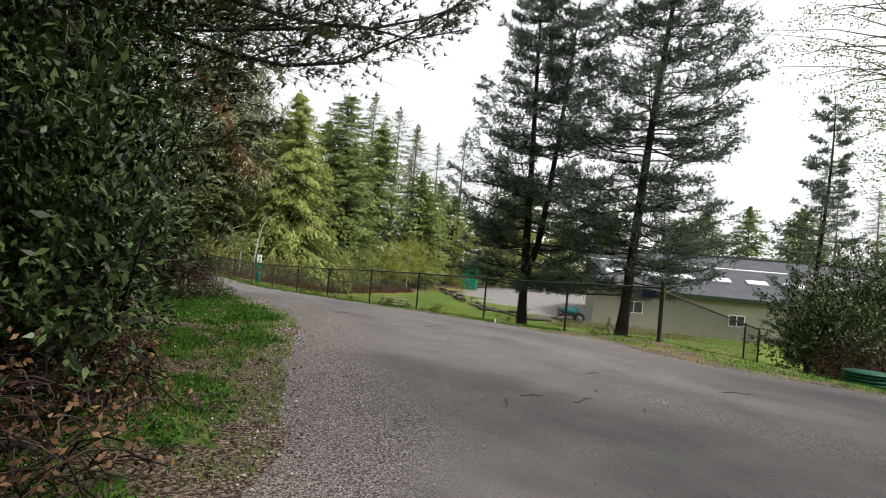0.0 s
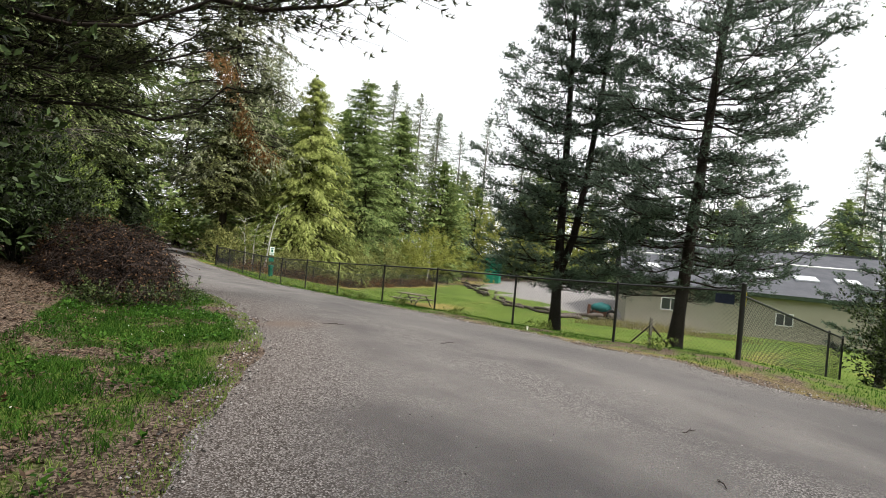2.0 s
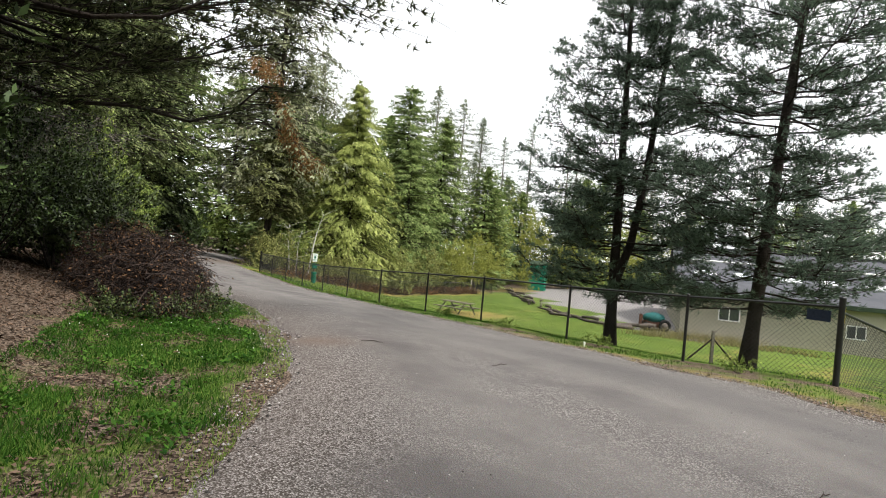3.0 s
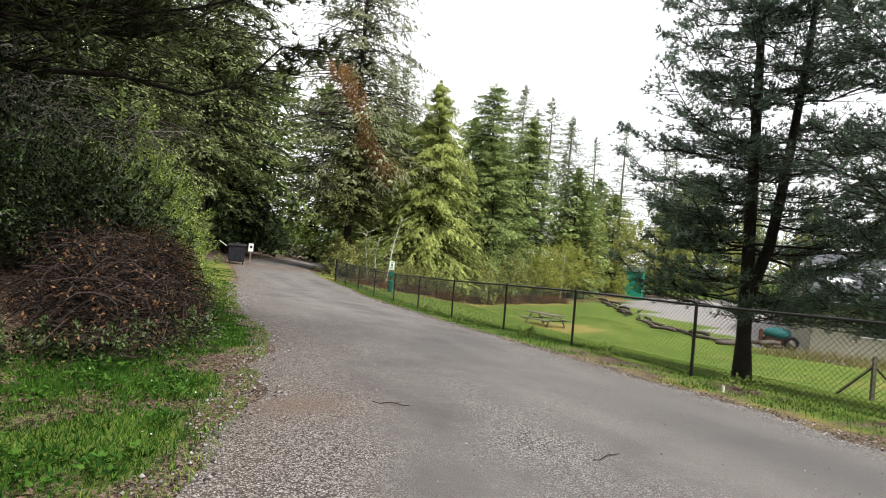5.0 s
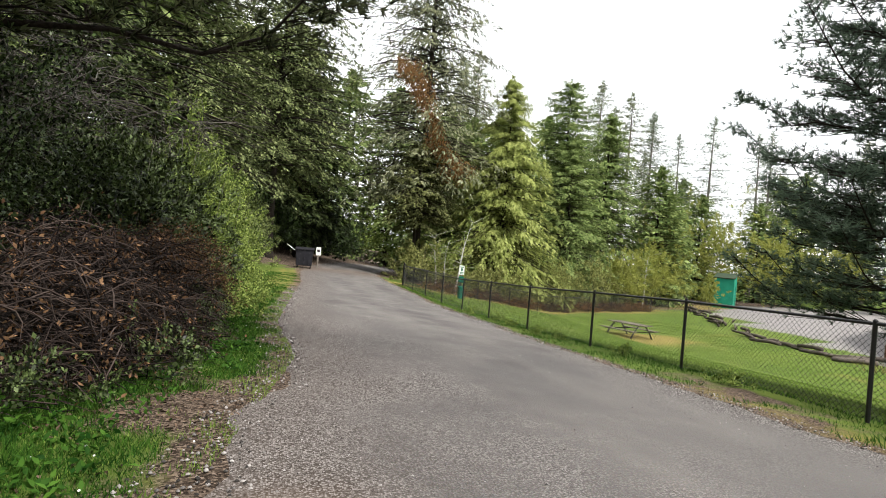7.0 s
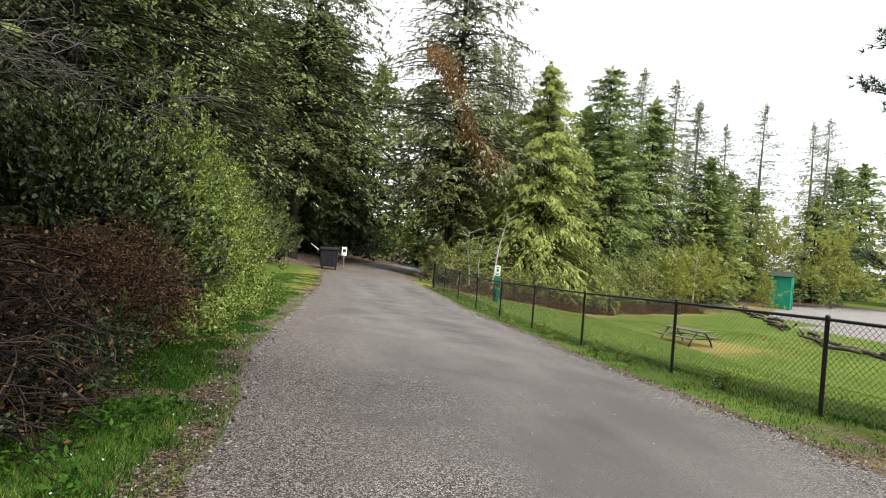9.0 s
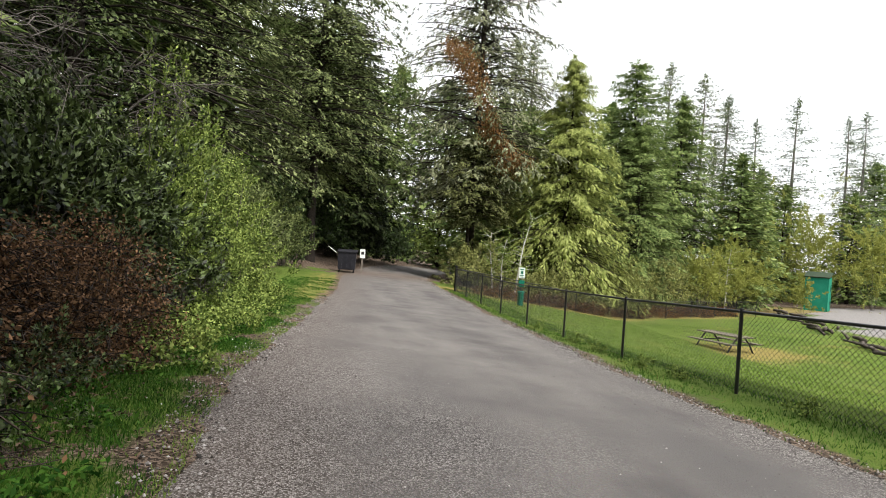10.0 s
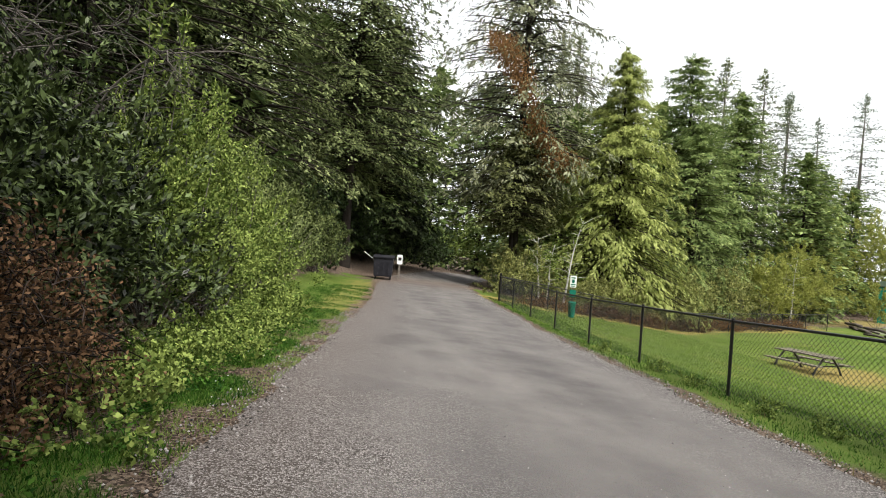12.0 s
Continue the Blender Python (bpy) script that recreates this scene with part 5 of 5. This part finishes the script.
def picnic_table(x, y, rz):
    t = thing("picnic_table", x, y, tz(x, y), "weathered grey wooden picnic table on worn grass", "table", rz=rz)
    t.scale = (1.25, 1.25, 1.05)
    for i in range(5):
        bm = bmesh.new()
        box(bm, -0.95, 0.95, -0.37 + 0.15 * i, -0.235 + 0.15 * i, 0.71, 0.75, 0.006)
        part("tabletop_plank", bm, WOOD_G, t)
    for s in (-1, 1):
        for i in range(2):
            bm = bmesh.new()
            y0 = s * 0.72 + (i - 1) * 0.145
            box(bm, -0.95, 0.95, y0, y0 + 0.135, 0.41, 0.45, 0.006)
            part("seat_plank", bm, WOOD_G, t)
        for e in (-0.68, 0.68):
            v, f = tube([(e, s * 0.2, 0.7), (e, s * 0.5, 0.35), (e, s * 0.72, -0.04)], [0.035, 0.035, 0.035], 5)
            quads("leg", v, f, BLACK_METAL, t)
    for e in (-0.68, 0.68):
        bm = bmesh.new()
        box(bm, e - 0.02, e + 0.02, -0.78, 0.78, 0.36, 0.41, 0.004)
        part("cross_bar", bm, BLACK_METAL, t)
    return t


picnic_table(17.2, 21.0, -76)


def bag_station():
    x, y = 8.77, 25.75
    s = thing("bag_station", x, y, tz(x, y), "white dog-waste sign on a post with a green bin", "sign post", rz=-18)
    quads("pole", *tube([(0, 0, -0.1), (0, 0, 1.95)], [0.03, 0.03], 6), BARK_GREY, s, True)
    bm = bmesh.new()
    box(bm, -0.15, 0.15, -0.05, -0.03, 1.4, 1.95, 0.01)
    sign = part("sign_board", bm, WHITE_P, s, "white sign with green marks")
    for z0, z1, w in ((1.83, 1.88, 0.1), (1.62, 1.78, 0.06), (1.52, 1.56, 0.11), (1.45, 1.48, 0.09)):
        bm = bmesh.new()
        box(bm, -w, w, -0.058, -0.051, z0, z1)
        part("printed_mark", bm, GREEN_P, sign, "green printed mark")
    bm = bmesh.new()
    box(bm, -0.15, 0.15, -0.16, -0.03, 0.95, 1.3, 0.02)
    part("bag_box", bm, GREEN_P, s, "green bag dispenser box")
    k = [(0, -0.25, 0.02), (0, -0.25, 0.06), (0, -0.25, 0.66), (0, -0.25, 0.7), (0, -0.25, 0.75), (0, -0.25, 0.77)]
    quads("bin", *tube(k, [0.14, 0.15, 0.17, 0.185, 0.17, 0.02], 16), GREEN_P, s, True, "round green litter bin")
    return s


bag_station()


def dumpster():
    x, y = 0.15, 32.6
    d = thing("wheeled_dumpster", x, y, tz(x, y), "black wheeled plastic dumpster with closed lid", "dumpster", rz=-6)
    bm = bmesh.new()
    vs = [bm.verts.new(p) for p in ((-0.5, -0.42, 0.18), (0.5, -0.42, 0.18), (0.5, 0.42, 0.18), (-0.5, 0.42, 0.18), (-0.55, -0.5, 1.2), (0.55, -0.5, 1.2), (0.55, 0.5, 1.32), (-0.55, 0.5, 1.32))]
    for q in ((3, 2, 1, 0), (0, 1, 5, 4), (1, 2, 6, 5), (2, 3, 7, 6), (3, 0, 4, 7), (4, 5, 6, 7)):
        bm.faces.new([vs[i] for i in q])
    bmesh.ops.bevel(bm, geom=bm.edges[:], offset=0.03, segments=2, affect="EDGES")
    part("body", bm, BIN_P, d)
    bm = bmesh.new()
    box(bm, -0.6, 0.6, -0.55, 0.55, -0.03, 0.04, 0.02, Matrix.Translation((0, 0, 1.28)) @ Matrix.Rotation(0.115, 4, "X"))
    part("lid", bm, BIN_P, d, "black hinged lid")
    for i in (-0.3, 0.0, 0.3):
        bm = bmesh.new()
        box(bm, i - 0.03, i + 0.03, -0.5, -0.45, 0.3, 1.05, 0.01, Matrix.Rotation(0.0, 4, "X"))
        part("rib", bm, BIN_P, d)
    for sx in (-0.42, 0.42):
        for sy in (-0.3, 0.3):
            w = quads("wheel", *tube([(sx - 0.03, sy, 0.08), (sx - 0.028, sy, 0.08), (sx + 0.028, sy, 0.08), (sx + 0.03, sy, 0.08)], [0.01, 0.085, 0.085, 0.01], 14), TYRE, d, True)
    bm = bmesh.new()
    box(bm, -0.02, 0.02, -0.02, 0.02, 0, 0.62, 0.005, Matrix.Translation((-0.66, 0.2, 1.15)) @ Matrix.Rotation(-0.95, 4, "Y"))
    part("lift_bar", bm, WHITE_P, d, "pale bar leaning behind the dumpster")
    s = thing("small_sign", x + 0.95, y + 0.8, tz(x + 0.95, y + 0.8), "small white notice on a wooden post", "sign post")
    bm = bmesh.new()
    box(bm, -0.045, 0.045, -0.045, 0.045, -0.1, 1.25, 0.008)
    part("pole", bm, WOOD_G, s)
    bm = bmesh.new()
    box(bm, -0.16, 0.16, -0.075, -0.05, 0.9, 1.45, 0.008)
    n = part("notice", bm, WHITE_P, s, "white notice board")
    bm = bmesh.new()
    box(bm, -0.09, 0.09, -0.083, -0.077, 1.12, 1.3)
    part("printed_mark", bm, BLACK_METAL, n, "dark printed block")


dumpster()


def lid_stack():
    x, y = 9.1, -9.85
    s = thing("riser_ring_stack", x, y, tz(x, y), "stack of dark green ribbed plastic riser rings", "riser rings")
    for i in range(4):
        z0 = 0.085 * i
        v, f = tube([(0, 0, z0), (0, 0, z0 + 0.012), (0, 0, z0 + 0.06), (0, 0, z0 + 0.075), (0, 0, z0 + 0.083)], [0.42, 0.5, 0.5, 0.44, 0.43], 28)
        quads("ring", v, f, RISER_P, s, True)
    quads("lid", *tube([(0, 0, 0.335), (0, 0, 0.34), (0, 0, 0.37), (0, 0, 0.38)], [0.45, 0.52, 0.52, 0.02], 28), RISER_P, s, True, "flat green lid")


lid_stack()


def yard_machine():
    x, y = 28.9, 14.3
    m = thing("covered_machine", x, y, tz(x, y), "old yard machine under a teal tarp by the logs", "machine", rz=-40)
    bm = bmesh.new()
    bmesh.ops.create_icosphere(bm, subdivisions=3, radius=1.0)
    for v in bm.verts:
        v.co = Vector((v.co.x * 0.75, v.co.y * 0.5, v.co.z * 0.38 + 0.85)) + Vector((0, 0, 0.06 * noise.noise(v.co * 4)))
    part("tarp", bm, TEAL_C, m, "teal tarp", True)
    bm = bmesh.new()
    box(bm, -0.6, 0.5, -0.35, 0.35, 0.25, 0.7, 0.06)
    part("chassis", bm, RUSTY, m)
    for sx, r in ((0.65, 0.4), (-0.55, 0.26)):
        for sy in (-0.48, 0.48):
            a = np.linspace(0, 2 * np.pi, 20)
            v, f = tube(np.stack([sx + 0.8 * r * np.cos(a), sy + 0 * a, r + 0.8 * r * np.sin(a)], 1), 0.09 + 0 * a, 8)
            w = quads("wheel", v, f, TYRE, m, True)
            quads("rim", *tube([(sx, sy - 0.05, r), (sx, sy - 0.04, r), (sx, sy + 0.04, r), (sx, sy + 0.05, r)], [0.01, 0.55 * r, 0.55 * r, 0.01], 14), WOOD_G, w, True, "pale wheel rim")
    bm = bmesh.new()
    box(bm, -0.95, -0.75, -0.15, 0.15, 0.3, 1.05, 0.05)
    part("grille", bm, RUSTY, m, "rusty brown front")


yard_machine()

def weed_clump(x, y, r, h):
    shrub("weed_clump", "leafy green weeds growing at the foot of the fence", ((x, y, 0, r, r, h),), FRESH_L, leaf=0.035, wide=0.02, count=520, stems=6, category="weeds", group="fence weeds")


for x, y, r, h in ((4.3, 5.6, 0.22, 0.2), (4.2, 6.6, 0.3, 0.22), (4.45, 8.6, 0.25, 0.18), (4.5, 9.9, 0.3, 0.2), (4.35, 3.1, 0.25, 0.2), (4.2, 0.2, 0.3, 0.2), (4.1, -3.0, 0.3, 0.22), (4.6, 12.6, 0.3, 0.2), (4.0, -6.0, 0.35, 0.2)):
    weed_clump(x, y, r, h)

stake = thing("marker_stake", 3.62, -3.04, tz(3.62, -3.04), "short white marker stake beside the fence", "stake")
bm = bmesh.new()
box(bm, -0.016, 0.016, -0.016, 0.016, -0.05, 0.09, 0.004)
part("stub", bm, WHITE_P, stake)

fence_sign = thing("fence_sign", 4.53, -6.86, tz(4.55, -6.9) + 0.93, "dark slate sign panel hung on the fence rail", "sign")
bm = bmesh.new()
box(bm, -0.012, 0.012, -0.17, 0.17, 0.0, 0.17, 0.004)
part("panel", bm, BLUE_P, fence_sign)

# driftwood logs between field and lot
ends = ((29.0, 13.5), (26.0, 15.5), (26.0, 21.0), (30.0, 27.5), (36.0, 36.0), (39.0, 42.0))
for (ax, ay), (bx, by) in zip(ends, ends[1:]):
    n = max(2, int(math.hypot(bx - ax, by - ay) / 2.6))
    for i in range(n):
        for row in range(3):
            t0, t1 = (i + 0.03 + 0.15 * row) / n, (i + 0.97 + 0.1 * row) / n
            p, q = np.array([ax + (bx - ax) * t0, ay + (by - ay) * t0]), np.array([ax + (bx - ax) * t1, ay + (by - ay) * t1])
            off = rng.normal(0, 0.45, 2)
            p, q = p + off, q + off + rng.normal(0, 0.5, 2)
            r = rng.uniform(0.07, 0.14)
            base = thing("driftwood_log", p[0], p[1], tz(*p) + r * (0.9 + 0.9 * row), "weathered grey driftwood log edging the gravel lot", "log", "driftwood logs")
            dz = tz(*q) - tz(*p)
            w = q - p
            line = [(w[0] * s, w[1] * s, dz * s + 0.04 * math.sin(5 * s)) for s in (-0.002, 0, 0.35, 0.7, 1, 1.002)]
            quads("stem", *tube(line, [0.01, r, r * 0.95, r * 0.9, r * 0.8, 0.01], 9), LOG_M, base, True)

# ---- loose cover: grass, litter, stones ----
def blades(name, label, X, Y, material, h, w, category):
    n = len(X)
    p = np.stack([X, Y, terrain(X, Y) - 0.005], 1)
    d = np.stack([rng.normal(0, 0.45, n), rng.normal(0, 0.45, n), np.ones(n)], 1)
    v, f = spikes(p, d, h * rng.uniform(0.4, 1.3, n), w)
    return tagged(quads(name, v, f, material), label, category, kind="stuff")


def scatter(n, x0, x1, y0, y1, keep):
    X, Y = rng.uniform(x0, x1, n), rng.uniform(y0, y1, n)
    m = keep(X, Y)
    return X[m], Y[m]


def clumpy(X, Y, lo=0.0):
    return clump(X, Y) > lo + rng.normal(0, 0.12, len(X))


lx = lambda Y: np.interp(Y, LEFT_Y, LEFT_X)
rx_ = lambda Y: np.interp(Y, RIGHT_Y, RIGHT_X)
gY = np.concatenate([rng.uniform(-13, 9, 200000), rng.uniform(9, 26, 36000)])
gX = lx(gY) + 0.1 - 2.3 * rng.random(len(gY)) ** 0.9
m = clumpy(gX, gY, -0.2 + 0.18 * np.clip((-7.5 - gY) / 2, 0, 1) + 0.6 * np.exp(-((gX - lx(gY) - 0.05) / 0.3) ** 2))
blades("verge_grass", "patchy green grass on the road verge", gX[m], gY[m], GRASS_B, 0.05 + 0.09 * np.clip(clump(gX[m] * 1.6, gY[m] * 1.6), 0, 0.8), 0.009, "grass")
yY = rng.uniform(-13, 14, 60000)
yX = lx(yY) + 0.15 - 1.5 * rng.random(len(yY)) ** 1.3
m = clump(yX * 1.3 + 3, yY * 1.3 + 5) > -0.08 + rng.normal(0, 0.15, len(yX))
blades("mossy_grass", "short yellow-green grass at the road edge", yX[m], yY[m], FIELD_B, 0.04, 0.008, "grass")
wY = rng.uniform(-12.5, 14, 60000)
wX = lx(wY) - 0.15 - 2.0 * rng.random(len(wY))
m = clump(wX * 1.9 + 7, wY * 1.9) > 0.32 + rng.normal(0, 0.1, len(wX))
wX, wY = wX[m], wY[m]
P = np.stack([wX, wY, terrain(wX, wY) + rng.uniform(0.01, 0.1, len(wX))], 1)
tagged(quads("verge_weeds", *leaves(P, rng.normal(0, 1, (len(P), 3)) * [1, 1, 0.3] + [0, 0, 0.5], 0.05 * rng.uniform(0.6, 1.4, len(P)), 0.026, 0.2, rng.normal(0, 0.4, (len(P), 3)) + [0, 0, 1.0]), GRASS_B), "broad-leaved green weeds in the verge grass", "weeds", kind="stuff")
m = np.where(clumpy(gX, gY, 0.25))[0][:120]
P = np.stack([gX[m], gY[m], terrain(gX[m], gY[m]) + 0.06], 1)
tagged(quads("daisies", *leaves(np.repeat(P, 2, 0) - [0.008, 0, 0], np.tile([[1, 0.2, 0.1], [1, -0.2, 0.2]], (len(P), 1)), 0.013, 0.013, 0.05), WHITE_P), "small white daisies in the verge grass", "flowers", kind="stuff")
gX, gY = scatter(110000, 2, 9, -12, 28, lambda X, Y: (X > rx_(Y) + 0.1 + rng.normal(0, 0.14, len(X))) & (X < np.maximum(rx_(Y) + 2.2, 5.2)))
m = clumpy(gX, gY, np.where(gY < 1, 0.05, -0.4)) | (gX > 4.75)
blades("fence_grass", "green grass growing under the chain-link fence", gX[m], gY[m], GRASS_B, 0.05 + 0.07 * np.clip(clump(gX[m] * 1.4, gY[m] * 1.4), 0, 0.9), 0.011, "grass")
gX, gY = scatter(110000, 5, 28, -6, 30, lambda X, Y: (Y < 27 + 0.35 * X - 2) & (X < 26) & (np.hypot((X - 18.4) / 2.6, (Y - 20.6) / 2.2) > rng.uniform(0.3, 1.4, len(X))))
blades("field_grass", "mown green grass of the fenced field", gX, gY, FIELD_B, 0.055, 0.02, "grass")
gX, gY = scatter(14000, 2, 14, -13, 26, lambda X, Y: (X > rx_(Y) - 0.1) & (X < rx_(Y) + 0.8))
tX, tY = scatter(26000, 16, 31, -8, 14, lambda X, Y: (Y < 13 - 0.7 * (X - 29.9) * 0) & (X + 0.78 * Y < 38.5) & (X + 0.78 * Y > 34))
blades("tall_weeds", "tall yellowing weeds in front of the building", tX, tY, STRAW_B, 0.55, 0.03, "weeds")
blades("dry_grass", "dry straw-coloured grass along the road edge", gX[::2], gY[::2], STRAW_B, 0.09, 0.01, "grass")
gX, gY = scatter(110000, -11, 0, -14, 12, lambda X, Y: (X < lx(Y) + 0.1) & (X > lx(Y) - 5))
m = ~clumpy(gX, gY, 0.0) | (gX < lx(gY) - 1.6)
m &= (gX < lx(gY) - 0.5) | (rng.random(len(gX)) < 0.3)
gX, gY = gX[m], gY[m]
P = np.stack([gX, gY, terrain(gX, gY) + 0.015], 1)
d = rng.normal(0, 1, (len(P), 3)) * [1, 1, 0.25]
tagged(quads("leaf_litter", *leaves(P, d, 0.042 * rng.uniform(0.5, 1.6, len(P)), 0.021, 0.3, np.stack([0.4 * rng.normal(size=len(P)), 0.4 * rng.normal(size=len(P)), np.ones(len(P))], 1)), LITTER_L), "brown fallen leaves on the bank", "leaf litter", kind="stuff")


def pebbles(name, label, X, Y, lo, hi):
    n = len(X)
    s = rng.uniform(lo, hi, n) * rng.uniform(0.6, 1.3, n)
    octa = np.array([(1, 0, 0), (0, 1, 0), (-1, 0, 0), (0, -1, 0), (0, 0, 0.75), (0, 0, -0.75)])
    a = rng.uniform(0, 6.28, n)
    r = np.stack([np.cos(a), -np.sin(a), np.sin(a), np.cos(a)], 1).reshape(n, 2, 2)
    v = np.repeat(octa[None], n, 0) * rng.uniform(0.7, 1.3, (n, 6, 1))
    v[:, :, :2] = np.einsum("nij,nkj->nki", r, v[:, :, :2])
    v = v * s[:, None, None] + np.stack([X, Y, terrain(X, Y) + 0.012], 1)[:, None]
    tri = np.array([(0, 1, 4), (1, 2, 4), (2, 3, 4), (3, 0, 4), (1, 0, 5), (3, 2, 5)])
    f = (np.arange(n)[:, None, None] * 6 + tri[None]).reshape(-1, 3)
    return tagged(quads(name, v.reshape(-1, 3), f, STONE_M), label, "gravel", kind="stuff")


pX, pY = scatter(110000, -8, 5, -14, 16, lambda X, Y: (X > lx(Y) - 0.15) & (X < rx_(Y) + 0.2))
w = np.exp(-((pX - lx(pY)) / 1.0) ** 2) + np.exp(-((rx_(pY) - pX) / 0.6) ** 2) + 0.12
m = rng.random(len(pX)) < w
pebbles("loose_gravel", "loose grey stones along the edges of the road", pX[m][:46000], pY[m][:46000], 0.006, 0.014)


def stick(x, y, length, turn, r=0.0042):
    ob = thing("fallen_stick", x, y, tz(x, y) + 0.03, "thin fallen twig lying on the gravel road", "stick", "fallen sticks", rz=turn)
    k = np.linspace(-0.5, 0.5, 6)
    bits = [tube(np.stack([length * k, 0.04 * length * np.sin(7 * k), 0.008 * np.cos(9 * k)], 1), r * (1.1 - np.abs(k)), 5)]
    bits.append(tube([(0.1 * length, 0, 0), (0.25 * length, 0.1 * length, 0.015)], [r * 0.6, r * 0.3], 4))
    quads("twig", *joined(bits), TWIG, ob)


for q in ((-3.35, -10.25, 0.42, 40), (-2.4, -10.4, 0.38, 10), (-2.85, -10.1, 0.25, -20), (0.25, -10.68, 0.5, -35), (-1.9, -10.2, 0.15, 50), (-0.9, -9.4, 0.2, 0), (-2.1, -10.9, 0.12, 20), (-1.8, -4.45, 0.3, -30), (-0.6, -5.6, 0.3, 15)):
    stick(*q)
